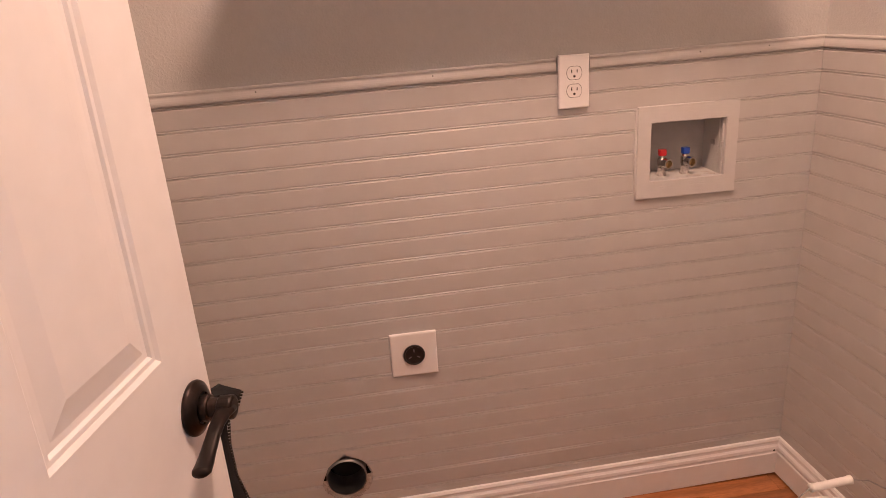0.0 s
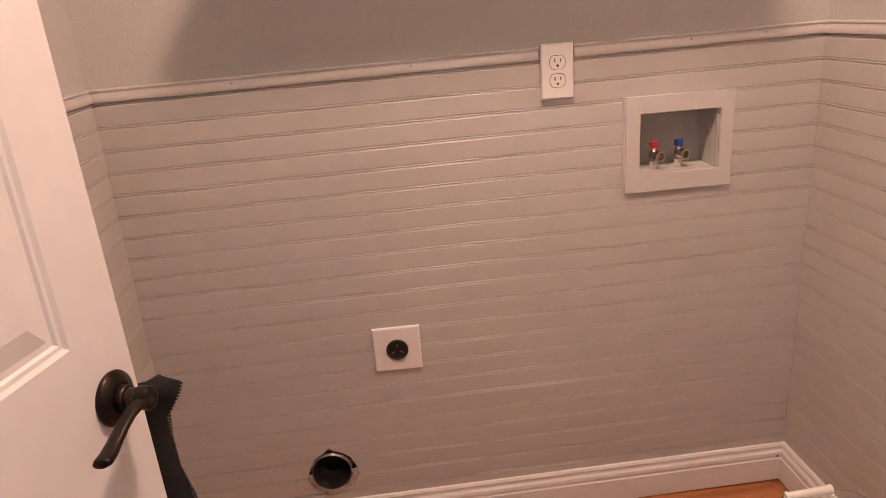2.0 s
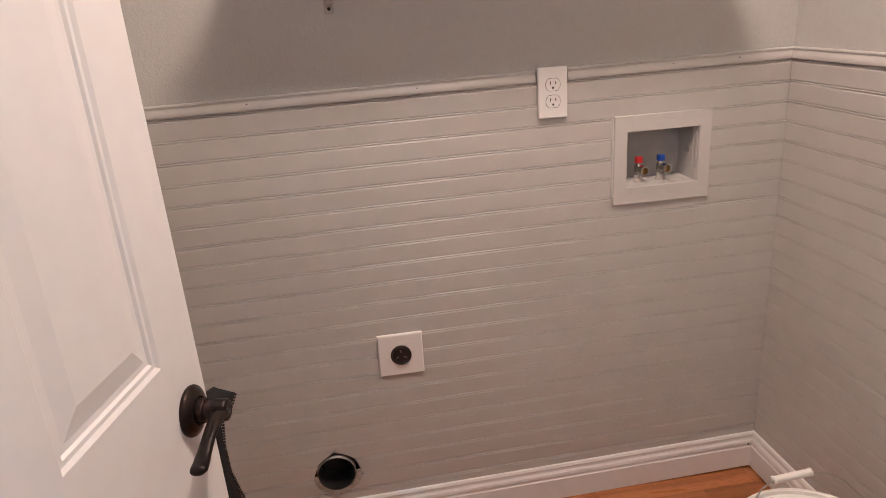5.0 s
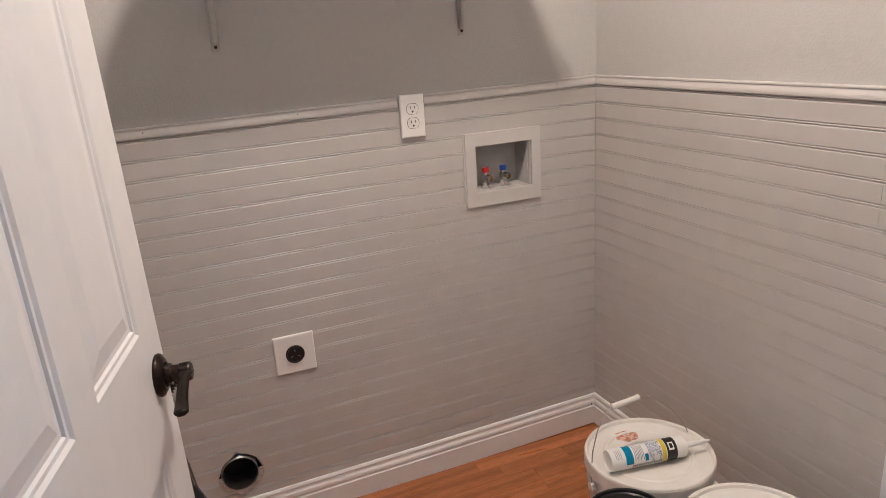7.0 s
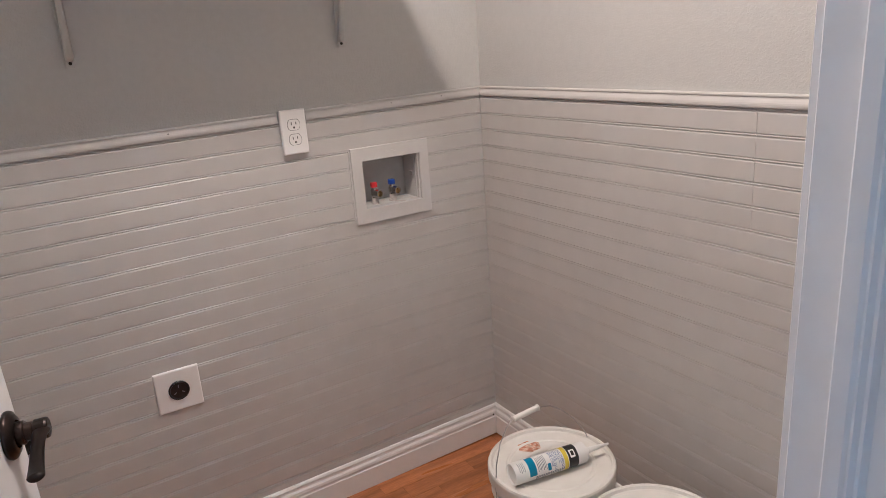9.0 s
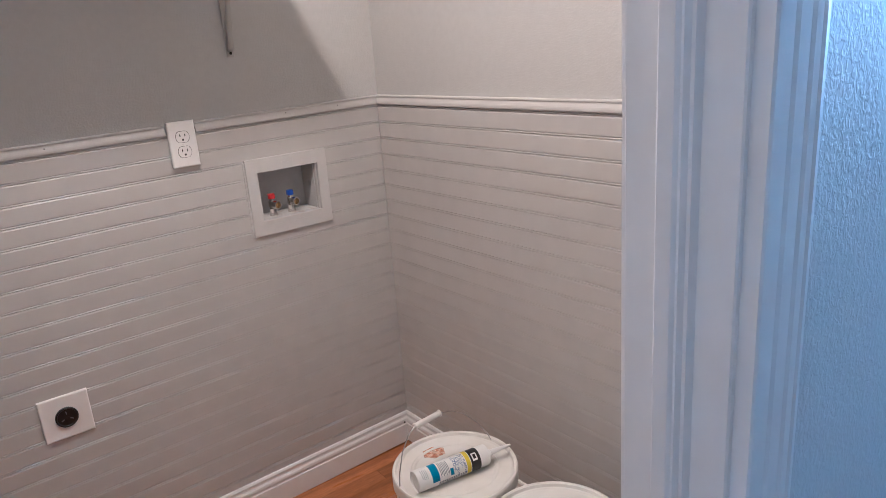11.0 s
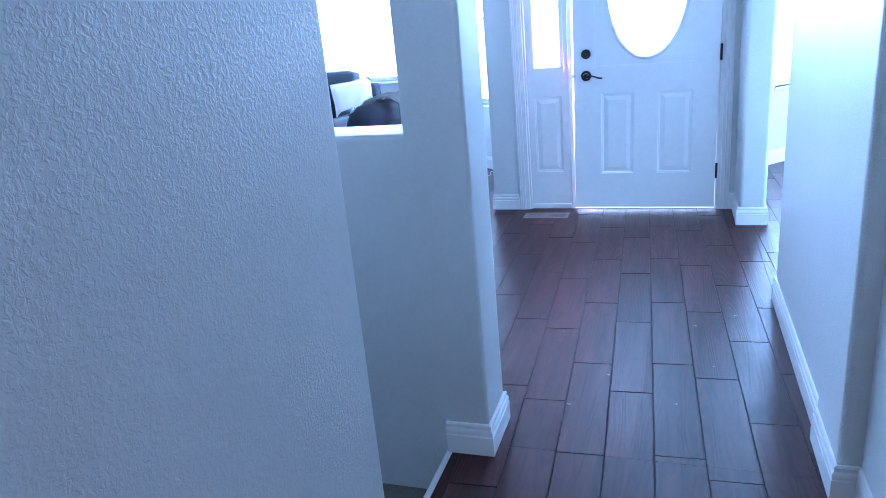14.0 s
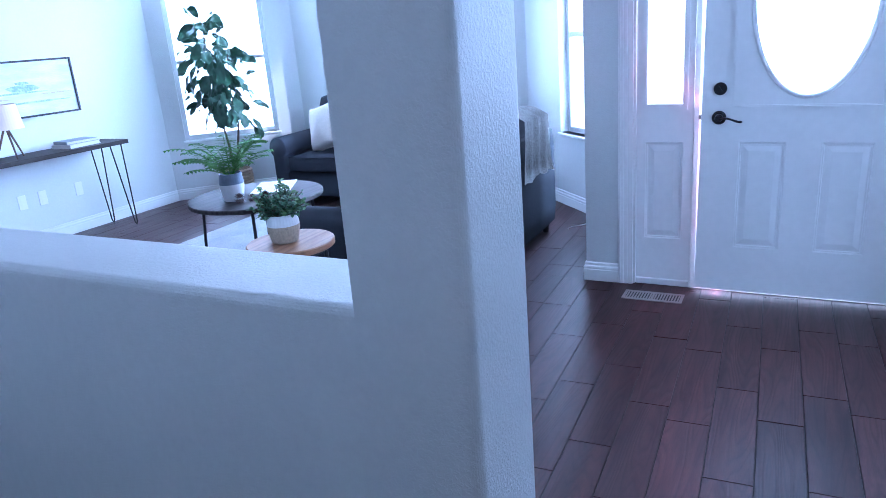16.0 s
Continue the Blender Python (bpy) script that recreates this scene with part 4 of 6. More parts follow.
def washer_box():
    th = thing("washer_outlet_box", "greige painted washing machine outlet box recessed in the wall", "outlet box", m=pose(0.9325, BACK, 0.975, 90))
    w, h, iw0, iw1, ih0, ih1 = 0.1275, 0.1115, -0.0925, 0.0955, -0.068, 0.071
    outer = [(-w, -h), (w, -h), (w, h), (-w, h)]
    inner = [(iw0, ih0), (iw1, ih0), (iw1, ih1), (iw0, ih1)]
    bm = bmesh.new()
    def ring(pts, z):
        return [bm.verts.new((x, y, z)) for x, y in pts]
    r = [ring(outer, 0), ring(outer, 0.006), ring([(x * 0.988, y * 0.988) for x, y in outer], 0.0085), ring([(x * 1.015, y * 1.02) for x, y in inner], 0.0085), ring(inner, 0.006)]
    for a, b in zip(r, r[1:]):
        for k in range(4):
            bm.faces.new((a[k], a[(k + 1) % 4], b[(k + 1) % 4], b[k]))
    part("flange", bm, "boxgrey", th)
    bm = bmesh.new()
    r = [ring(inner, 0.006), ring(inner, -0.01), ring([(x * 0.985, y * 0.985) for x, y in inner], -0.085)]
    for a, b in zip(r, r[1:]):
        for k in range(4):
            bm.faces.new((a[k], a[(k + 1) % 4], b[(k + 1) % 4], b[k]))
    bm.faces.new(r[-1])
    part("tray", bm, "boxinside", th, "grey recessed plastic tray")
    part("side_rib", box(0.0915, 0.0945, -0.05, 0.066, -0.05, -0.046, bevel=0.001), "boxinside", th)
    part("top_slot", box(0.05, 0.09, 0.0655, 0.0695, -0.06, -0.035), "cavity", th, "dark slot under the tray top")
    part("side_boss", box(0.088, 0.0945, -0.002, 0.012, -0.05, -0.03, bevel=0.002, seg=2), "boxinside", th)
    random.seed(4)
    bm = bmesh.new()
    for k in range(26):
        x, z = random.uniform(-0.09, 0.09), random.uniform(-0.07, 0.0)
        s = random.uniform(0.003, 0.011)
        lump = lathe([(s, -0.068), (s * 0.8, -0.068 + s * 0.25), (s * 0.3, -0.068 + s * 0.4)], 7)
        lump.transform(pose(x, 0, z) @ pose(0, 0, 0, -90))
        me = bpy.data.meshes.new("lump")
        for v in lump.verts:
            v.co = Vector((v.co.x, -0.068 + abs(v.co.y + 0.068) * 0.5, v.co.z))
        lump.to_mesh(me)
        lump.free()
        bm.from_mesh(me)
        bpy.data.meshes.remove(me)
    dust = part("debris", bm, "dust", th, "plaster crumbs on the tray floor")
    tagged(dust, kind="stuff")
    # embossed marks on the flange
    for x0, x1, y in ((-0.018, 0.022, 0.0925), (-0.014, 0.024, 0.0885), (-0.07, -0.04, -0.084), (-0.075, -0.033, -0.089), (0.01, 0.05, -0.0815), (0.004, 0.055, -0.0865)):
        part("embossed_mark", box(x0, x1, y - 0.0012, y + 0.0012, 0.0083, 0.0091), "boxgrey", th)
    part("caulk_edge", box(-w - 0.0045, -w + 0.001, -h + 0.018, h - 0.006, 0, 0.004, bevel=0.0012), "boxgrey", th)
    return th


washer_box()


def stop_valve(x, colour, label):
    """A quarter-turn valve on a stub pipe, its outlet facing out and to the side."""
    th = thing("water_valve", label, "valve", "washer valves", m=pose(x, BACK + 0.035, 0.9075) @ Matrix.Diagonal((1.02, 1.02, 1.0, 1)))
    part("collar", lathe([(0.0115, 0), (0.0115, 0.006), (0.0095, 0.009), (0.009, 0.02)], 18), "dust", th)
    part("body", lathe([(0.0085, 0.012), (0.0085, 0.024), (0.0105, 0.026), (0.0105, 0.042), (0.008, 0.045), (0.006, 0.052)], 18), "chrome", th)
    out = lathe([(0.0095, 0.0), (0.0095, 0.010), (0.0125, 0.011), (0.0125, 0.026), (0.009, 0.026), (0.008, 0.014), (0.001, 0.014)], 20)
    hole = lathe([(0.0078, 0.0142), (0.0078, 0.0150), (0.002, 0.0152)], 16)
    hole.transform(pose(0, 0, 0.033) @ pose(0, 0, 0, 90, 0, 14))
    part("bore", hole, "brass", th)
    out.transform(pose(0, 0, 0.033) @ pose(0, 0, 0, 90, 0, 14))
    part("hose_outlet", out, "chrome", th, "threaded brass hose outlet")
    hd = box(-0.0085, 0.0085, -0.0075, 0.0075, 0.050, 0.066, bevel=0.002, seg=2)
    part("valve_handle", hd, colour, th, colour + " plastic handle")
    return th


stop_valve(0.889, "red", "brass washer valve with a red handle, in the outlet box")
stop_valve(0.949, "blue", "brass washer valve with a blue handle, in the outlet box")


def dryer_vent(cx, cz):
    th = thing("dryer_vent", "round dryer vent hole with a metal duct and torn edge", "vent", m=pose(cx, BACK, cz, 90))
    duct = bmesh.new()
    n = 40
    prof = [(0.0505, 0.004), (0.0525, 0.004), (0.0525, -0.11), (0.0505, -0.11)]
    rings = [[duct.verts.new((-0.004 + r * math.cos(2 * math.pi * i / n), 0.003 + r * math.sin(2 * math.pi * i / n), z)) for i in range(n)] for r, z in prof]
    for a, b in zip(rings, rings[1:]):
        for i in range(n):
            duct.faces.new((a[i], a[(i + 1) % n], b[(i + 1) % n], b[i]))
    part("duct", duct, "duct", th, "dull galvanised duct", smooth=True)
    flap = lathe([(0.0503, -0.075), (0.001, -0.07)], 40)
    flap.transform(Matrix.Translation((-0.004, 0.003, 0)))
    part("damper", flap, "black_plastic", th, "dark damper inside the duct")
    random.seed(9)
    for k in range(15):
        a = radians(185 + k * 12.5)
        q = box(-0.0065, 0.0065, -0.002, random.uniform(0.009, 0.014), 0.0015, 0.003)
        q.transform(pose(-0.002 + 0.0525 * math.cos(a), 0.001 + 0.0525 * math.sin(a), 0.001, random.uniform(-12, 12), 0, math.degrees(a) - 90 + random.uniform(-10, 10)))
        part("foil_tab", q, "torn", th)
    part("cavity", box(-0.076, 0.076, -0.076, 0.076, -0.128, -0.12), "cavity", th, "dark wall cavity behind the hole")
    bm = bmesh.new()
    for q in ((-0.0765, -0.0745, -0.0765, 0.0765), (0.0745, 0.0765, -0.0765, 0.0765)):
        box(q[0], q[1], q[2], q[3], -0.12, -0.0125, bm=bm)
    box(-0.0745, 0.0745, 0.0745, 0.0765, -0.12, -0.0125, bm=bm)
    box(-0.0745, 0.0745, -0.0765, -0.0745, -0.12, -0.0125, bm=bm)
    part("cavity_lining", bm, "cavity", th)
    return th


VENT = (0.041, 0.187, 0.0625)
dryer_vent(VENT[0], VENT[1])


def shelf_bracket(x):
    """A stamped, ridged shelf bracket: wall leg, shelf leg and curved brace."""
    th = thing("shelf_bracket", "grey painted curved metal shelf bracket on the wall", "bracket", "shelf brackets", m=pose(x, BACK + 0.012, 1.365))
    leg = box(-0.0105, 0.0105, -0.004, 0.0, 0, 0.29, bevel=0.0015)
    part("wall_leg", leg, "shelfgrey", th)
    part("shelf_leg", box(-0.0105, 0.0105, -0.24, 0.0, 0.291, 0.295, bevel=0.0015), "shelfgrey", th)
    pts = [(0, -0.004, 0.018), (0, -0.010, 0.026), (0, -0.014, 0.04), (0, -0.02, 0.08), (0, -0.035, 0.14), (0, -0.075, 0.21), (0, -0.14, 0.265), (0, -0.215, 0.288)]
    part("brace", tube(pts, [0.008, 0.0095, 0.0085, 0.0075, 0.007, 0.007, 0.007, 0.007], 10, flat=1.0), "shelfgrey", th, smooth=True)
    sc = lathe([(0.0038, 0.0), (0.0038, 0.0015), (0.002, 0.0025)], 12)
    sc.transform(pose(0, -0.004, 0.010, 90))
    part("screw", sc, "slot", th)
    return th


shelf_bracket(0.152)
shelf_bracket(0.822)
shelf = tagged(part("wall_shelf", box(0.08, 0.93, BACK - 0.312, BACK + 0.012, 1.661, 1.68, bevel=0.003), "shelfgrey"), "grey painted wooden shelf board on two brackets", "shelf")


# buckets
def bucket(name, label, r, h, m, mat="bucket", lid="bucket", raised=True):
    th = thing(name, label, "bucket", "", m)
    part("pail", lathe([(r * 0.86, 0), (r * 0.87, 0.004), (r * 0.96, h - 0.075), (r * 1.0, h - 0.074), (r * 1.0, h - 0.069), (r * 0.965, h - 0.066), (r * 0.97, h - 0.045), (r * 1.005, h - 0.044), (r * 1.005, h - 0.04), (r * 0.97, h - 0.037), (r * 0.97, h - 0.012)], 56), mat, th, smooth=False)
    rim = r * 1.03
    prof = [(rim, h - 0.036), (rim * 1.012, h - 0.034), (rim * 1.012, h - 0.006), (rim, h - 0.001), (rim * 0.975, h), (rim * 0.95, h - 0.002), (rim * 0.935, h - 0.009), (rim * 0.9, h - 0.011), (rim * 0.72, h - 0.0105), (rim * 0.7, h - 0.0085), (rim * 0.66, h - 0.0085), (rim * 0.64, h - 0.0105), (0.001, h - 0.0105)]
    lid_ob = part("lid", lathe(prof, 64), lid, th, smooth=False)
    return th, lid_ob


B1, BH = (0.958, 1.066), 0.363
pail, pail_lid = bucket("bucket", "white plastic five-gallon paint bucket with closed lid and wire bail", 0.150, BH, pose(*B1, 0))
hinge_a, hinge_b = Vector((-0.155, 0.018, 0.3)), Vector((0.155, 0.018, 0.3))
g0, g1 = Vector((-0.083, 0.039, 0.488)), Vector((-0.003, 0.041, 0.491))
wire = [hinge_a, (-0.154, 0.021, 0.335), (-0.146, 0.026, 0.392), (-0.128, 0.032, 0.441), (-0.104, 0.037, 0.474), g0, g1, (0.035, 0.042, 0.481), (0.072, 0.041, 0.457), (0.108, 0.036, 0.42), (0.137, 0.03, 0.377), (0.152, 0.022, 0.335), hinge_b]
part("bail", tube(wire, 0.0014, 8), "steel", pail, "zinc wire bail", smooth=True)
part("grip", tube([g0, g0.lerp(g1, 0.04), g0.lerp(g1, 0.06), g0.lerp(g1, 0.94), g0.lerp(g1, 0.96), g1], [0.0085, 0.0085, 0.0072, 0.0072, 0.0085, 0.0085], 14), "bucket", pail, "white plastic bail grip", smooth=True)
for hp in (hinge_a, hinge_b):
    ear = lathe([(0.012, -0.006), (0.012, 0.004), (0.006, 0.006)], 14)
    ear.transform(Matrix.Translation(hp * 1.0) @ Vector((hp.x, hp.y, 0)).to_track_quat("Z", "Y").to_matrix().to_4x4())
    part("bail_ear", ear, "bucket", pail)
label_bm = prism([(0.032 * math.cos(a), 0.026 * math.sin(a)) for a in [2 * math.pi * k / 6 + 0.4 for k in range(6)]], 0, 0.0008)
label_bm.transform(pose(0.003, 0.09, BH - 0.0103, 0, 0, -20))
part("lid_sticker", label_bm, "sticker", pail_lid, "round printed colour sticker")

can, can_lid = bucket("bucket", "white paint bucket with a black lid and paper sticker", 0.083, 0.37, pose(0.767, 0.897, 0), mat="bucket", lid="black_plastic")
label_bm = lathe([(0.031, 0.0), (0.031, 0.0008)], 32)
label_bm.transform(pose(0.014, -0.012, 0.36))
part("lid_sticker", label_bm, "sticker", can_lid, "round paper sticker")
part("bail", tube([(0.086 * math.cos(a), 0.086 * math.sin(a), 0.295 - 0.07 * math.sin(a - 2.2)) for a in [2.2 + 3.14 * k / 16 for k in range(17)]], 0.0017), "steel", can)
B3 = (0.985, 0.752)
pail3, lid3 = bucket("bucket", "white plastic bucket with a lid standing in front of the other", 0.150, 0.352, pose(*B3, 0))
label_bm = lathe([(0.03, 0.0), (0.03, 0.0008)], 24)
label_bm.transform(pose(-0.05, 0.08, 0.3417))
part("lid_sticker", label_bm, "sticker", lid3, "round printed sticker")


# caulk tube on the bucket lid
def letters(text, size):
    """Flat letters as a bmesh, starting at the origin."""
    cu = bpy.data.curves.new("letters", "FONT")
    cu.body, cu.size = text, size * 1.35
    tmp = new("letters", cu)
    me = bpy.data.meshes.new_from_object(tmp.evaluated_get(bpy.context.evaluated_depsgraph_get()))
    bm = bmesh.new()
    bm.from_mesh(me)
    bmesh.ops.triangulate(bm, faces=bm.faces[:])
    bpy.data.objects.remove(tmp)
    bpy.data.meshes.remove(me)
    bpy.data.curves.remove(cu)
    return bm


def caulk_tube():
    th = thing("caulk_tube", "white caulk tube with blue and yellow label on the lid", "caulk tube")
    a, b = Vector((0.829, 1.056, 0.0)), Vector((1.010, 1.026, 0.0))
    z = BH - 0.0085 + 0.0262
    d = (b - a).normalized()
    ang = math.degrees(math.atan2(d.y, d.x))
    m = Matrix.Translation((a.x, a.y, z)) @ pose(0, 0, 0, 0, 0, ang) @ pose(0, 0, 0, 0, 90, 0) @ pose(0, 0, 0, 0, 0, 216) @ Matrix.Diagonal((1.06, 1.06, 1.06, 1))
    L, r = 0.182, 0.0245
    def ring(z0, z1, rr, a0=0, a1=360, n=44):
        bm = bmesh.new()
        full = a1 - a0 >= 360
        count = n if full else max(3, int(n * (a1 - a0) / 360))
        g = [[bm.verts.new((rr * math.cos(radians(a0 + (a1 - a0) * k / count)), rr * math.sin(radians(a0 + (a1 - a0) * k / count)), zz)) for k in range(count + (0 if full else 1))] for zz in (z0, z1)]
        for k in range(count):
            q = (k + 1) % len(g[0])
            bm.faces.new((g[0][k], g[0][q], g[1][q], g[1][k]))
        bm.transform(m)
        return bm
    body = lathe([(r * 0.93, 0.004), (r * 0.97, 0.0), (r, 0.002), (r, L), (r * 0.97, L + 0.004), (0.011, L + 0.006), (0.0095, L + 0.012), (0.0085, L + 0.016)], 44)
    body.transform(m)
    tb = part("barrel", body, "tubewhite", th, smooth=False)
    nz = lathe([(0.0085, L + 0.016), (0.0072, L + 0.02), (0.003, L + 0.072), (0.0022, L + 0.074)], 18)
    nz.transform(m)
    part("nozzle", nz, "tubewhite", th, "white tapered nozzle", smooth=True)
    e = 0.0003
    part("black_band", ring(0.135, 0.160, r + e), "ink_black", tb)
    part("yellow_band", ring(0.1235, 0.1335, r + e), "ink_yellow", tb)
    part("blue_patch", ring(0.034, 0.052, r + e, -55, 60), "ink_blue", tb)
    for row, text in enumerate(("ALL PURPOSE", "ACRYLIC", "LATEX", "CAULK PLUS", "SILICONE")):
        bm = letters(text, 0.0062)
        for v in bm.verts:
            ang_ = -0.75 + v.co.x / r
            v.co = Vector(((r + 0.0004) * math.cos(ang_), (r + 0.0004) * math.sin(ang_), 0.1155 - 0.0062 * row + v.co.y))
        bm.transform(m)
        part("lettering", bm, "ink_navy", tb)
    part("lettering", ring(0.080, 0.0885, r + e, 18, 55), "ink_blue", tb)
    for k in range(7):
        part("lettering", ring(0.056 + 0.0034 * k, 0.0574 + 0.0034 * k, r + e, -40 + 4 * (k % 3), 44 - 9 * (k % 2)), "ink_grey", tb)
    for k in range(4):
        part("lettering", ring(0.012 + 0.004 * k, 0.0132 + 0.004 * k, r + e, -30, 20 + 6 * (k % 2)), "ink_grey", tb)
    for k in range(16):
        part("lettering", ring(0.05 + 0.0046 * k, 0.0532 + 0.0046 * k, r + e, -92 + 3 * (k % 3), -62), "ink_grey", tb)
        part("lettering", ring(0.05 + 0.0046 * k, 0.0532 + 0.0046 * k, r + e, 66, 92 - 3 * (k % 4)), "ink_grey", tb)
    part("logo_shape", ring(0.140, 0.153, r + 2 * e, -16, 26), "tubewhite", tb)
    part("logo_shape", ring(0.143, 0.150, r + 3 * e, -8, 16), "ink_black", tb)
    return th


caulk_tube()

# ---- front door ----
def oval_door():
    """A front door whose upper part holds an oval light; x along the door from the hinge, y towards the street."""
    w, h, t = 0.915, 2.06, 0.045
    th = structure(thing("door_2", "white front door with oval frosted glass, slightly ajar", "door", m=pose(DOOR_X + 0.012, -0.615, 0.02) @ pose(0, 0, 0, 0, 0, 91.5) @ pose(0, 0, 0, 0, -0.6, 0)), "white front door with oval frosted glass, slightly ajar", "door")
    ox, oz, rx, rz = 0.447, 1.47, 0.247, 0.46
    bm = bmesh.new()
    n = 64
    def rim(scale, y):
        return [bm.verts.new((ox + rx * scale * math.cos(2 * math.pi * k / n), y, oz + rz * (1 + (scale - 1) * rx / rz) * math.sin(2 * math.pi * k / n))) for k in range(n)]
    def edge(y, x0, x1, z0, z1):
        pts = []
        for k in range(n):
            c, s = math.cos(2 * math.pi * k / n), math.sin(2 * math.pi * k / n)
            f = min(((x1 - ox) if c > 0 else (ox - x0)) / max(abs(c) * rx, 1e-6), ((z1 - oz) if s > 0 else (oz - z0)) / max(abs(s) * rz, 1e-6))
            pts.append(bm.verts.new((ox + c * rx * f, y, oz + s * rz * f)))
        return pts
    for y, sgn in ((t, 1), (0.0, -1)):
        a, b = edge(y, 0.13, 0.785, 0.955, 1.985), rim(1.0, y)
        for k in range(n):
            bm.faces.new((a[k], a[(k + 1) % n], b[(k + 1) % n], b[k]))
            p, q = a[k].co, a[(k + 1) % n].co
            if abs(p.x - q.x) > 1e-4 and abs(p.z - q.z) > 1e-4:
                bm.faces.new((a[k], bm.verts.new((0.785 if max(p.x, q.x) > 0.78 else 0.13, y, 1.985 if max(p.z, q.z) > 1.98 else 0.955)), a[(k + 1) % n]))
    a, b = rim(1.0, 0.0), rim(1.0, t)
    for k in range(n):
        bm.faces.new((a[k], a[(k + 1) % n], b[(k + 1) % n], b[k]))
    pans = [(0.155, 0.37, 0.24, 0.785), (0.525, 0.735, 0.24, 0.785)]
    hole = (0.13, 0.785, 0.955, 1.985)
    for y, f in ((t, 1), (0.0, -1)):
        tmp = bmesh.new()
        panelled(tmp, w, h, y, f, pans + [hole], 0.009)
        kill = [q for q in tmp.faces if all(0.12 < v.co.x < 0.79 and v.co.z > 0.95 for v in q.verts)]
        bmesh.ops.delete(tmp, geom=kill, context="FACES")
        me = bpy.data.meshes.new("tmp")
        tmp.to_mesh(me)
        tmp.free()
        bm.from_mesh(me)
        bpy.data.meshes.remove(me)
    slab_sides(bm, w, 0, t, 0, h)
    bmesh.ops.remove_doubles(bm, verts=bm.verts, dist=0.0002)
    leaf = part("leaf", bm, "door", th)
    trim = bmesh.new()
    prof = [(1.0, 0.0), (1.0, 0.010), (1.025, 0.014), (1.06, 0.012), (1.085, 0.004), (1.09, 0.0)]
    rings = [[trim.verts.new((ox + rx * s * math.cos(2 * math.pi * k / n), t + d, oz + rz * (1 + (s - 1) * rx / rz) * math.sin(2 * math.pi * k / n))) for k in range(n)] for s, d in prof]
    for a, b in zip(rings, rings[1:]):
        for k in range(n):
            trim.faces.new((a[k], a[(k + 1) % n], b[(k + 1) % n], b[k]))
    part("oval_trim", trim, "door", leaf)
    fr = bmesh.new()
    for q in ((0.125, 0.79, 0.945, 0.965), (0.125, 0.79, 1.975, 1.995), (0.125, 0.145, 0.965, 1.975), (0.77, 0.79, 0.965, 1.975)):
        box(q[0], q[1], t - 0.001, t + 0.007, q[2], q[3], bm=fr)
        box(q[0] + 0.006, q[1] - 0.006, t + 0.006, t + 0.012, q[2] + 0.006, q[3] - 0.006, bm=fr)
    part("panel_moulding", fr, "door", leaf)
    gl = bmesh.new()
    gl.faces.new([gl.verts.new((ox + rx * math.cos(2 * math.pi * k / n), t / 2, oz + rz * math.sin(2 * math.pi * k / n))) for k in range(n)])
    bmesh.ops.solidify(gl, geom=gl.faces[:], thickness=0.006)
    pane = part("pane", gl, "frost", th, "frosted oval glass")
    pane.visible_shadow = False
    lever_handle(th, pose(0.832, t, 0.905), "black", flip=-1)
    db = lathe([(0.031, 0), (0.031, 0.006), (0.027, 0.011), (0.012, 0.013)], 28)
    db.transform(pose(0.832, t, 1.045) @ pose(0, 0, 0, -90))
    bolt = part("deadbolt", db, "black", th, "black round deadbolt rose")
    tt = box(-0.004, 0.004, 0.012, 0.024, -0.014, 0.014, bevel=0.002)
    tt.transform(pose(0.832, t, 1.045) @ pose(0, 0, 0, 0, 35))
    part("thumb_turn", tt, "black", bolt)
    part("latch_bolt", box(w, w + 0.014, 0.014, 0.03, 0.893, 0.917, bevel=0.003), "chrome", th)
    for hz in (0.25, 1.01, 1.78):
        part("hinge", tube([(-0.006, t + 0.004, hz - 0.05), (-0.006, t + 0.004, hz + 0.05)], 0.0075), "black", th)
    return th


oval_door()

# sidelight and frame
def sidelight():
    th = structure(thing("window_5", "white sidelight with a raised panel below its glass", "window"), "white sidelight with a raised panel below its glass", "window")
    x = DOOR_X + 0.02
    y0, y1 = 0.335, 0.622
    bm = bmesh.new()
    wdt = y1 - y0
    panelled(bm, wdt, 2.07, 0.0, -1, [(0.05, 0.243, 0.27, 0.8), (0.038, 0.255, 0.985, 1.95)], 0.009)
    kill = [q for q in bm.faces if all(0.05 < v.co.x < 0.243 and v.co.z > 0.99 for v in q.verts)]
    bmesh.ops.delete(bm, geom=kill, context="FACES")
    bm.transform(Matrix.Translation((x, y0, 0)) @ pose(0, 0, 0, 0, 0, 90) @ Matrix.Diagonal((1, -1, 1, 1)))
    body = part("panel", bm, "door", th)
    part("core", box(x + 0.012, x + 0.04, y0, y1, 0, 0.985), "door", body)
    g = part("pane", box(x + 0.02, x + 0.025, y0 + 0.03, y1 - 0.03, 0.985, 1.96), "frost", th, "bright frosted glass")
    g.visible_shadow = False
    fr = bmesh.new()
    for q in ((y0 + 0.03, y0 + 0.054, 0.965, 1.975), (y1 - 0.054, y1 - 0.03, 0.965, 1.975), (y0 + 0.054, y1 - 0.054, 0.965, 0.998), (y0 + 0.054, y1 - 0.054, 1.94, 1.975)):
        box(x - 0.008, x + 0.012, q[0], q[1], q[2], q[3], bm=fr)
    part("bead_frame", fr, "door", th)
    part("bottom_rail", box(x - 0.012, x + 0.02, y0, y1, 0.0, 0.035, bevel=0.004), "door", th)
    part("mullion_post", box(x - 0.005, x + 0.09, 0.306, 0.334, 0, 2.07, bevel=0.002), "trim", th)
    return th


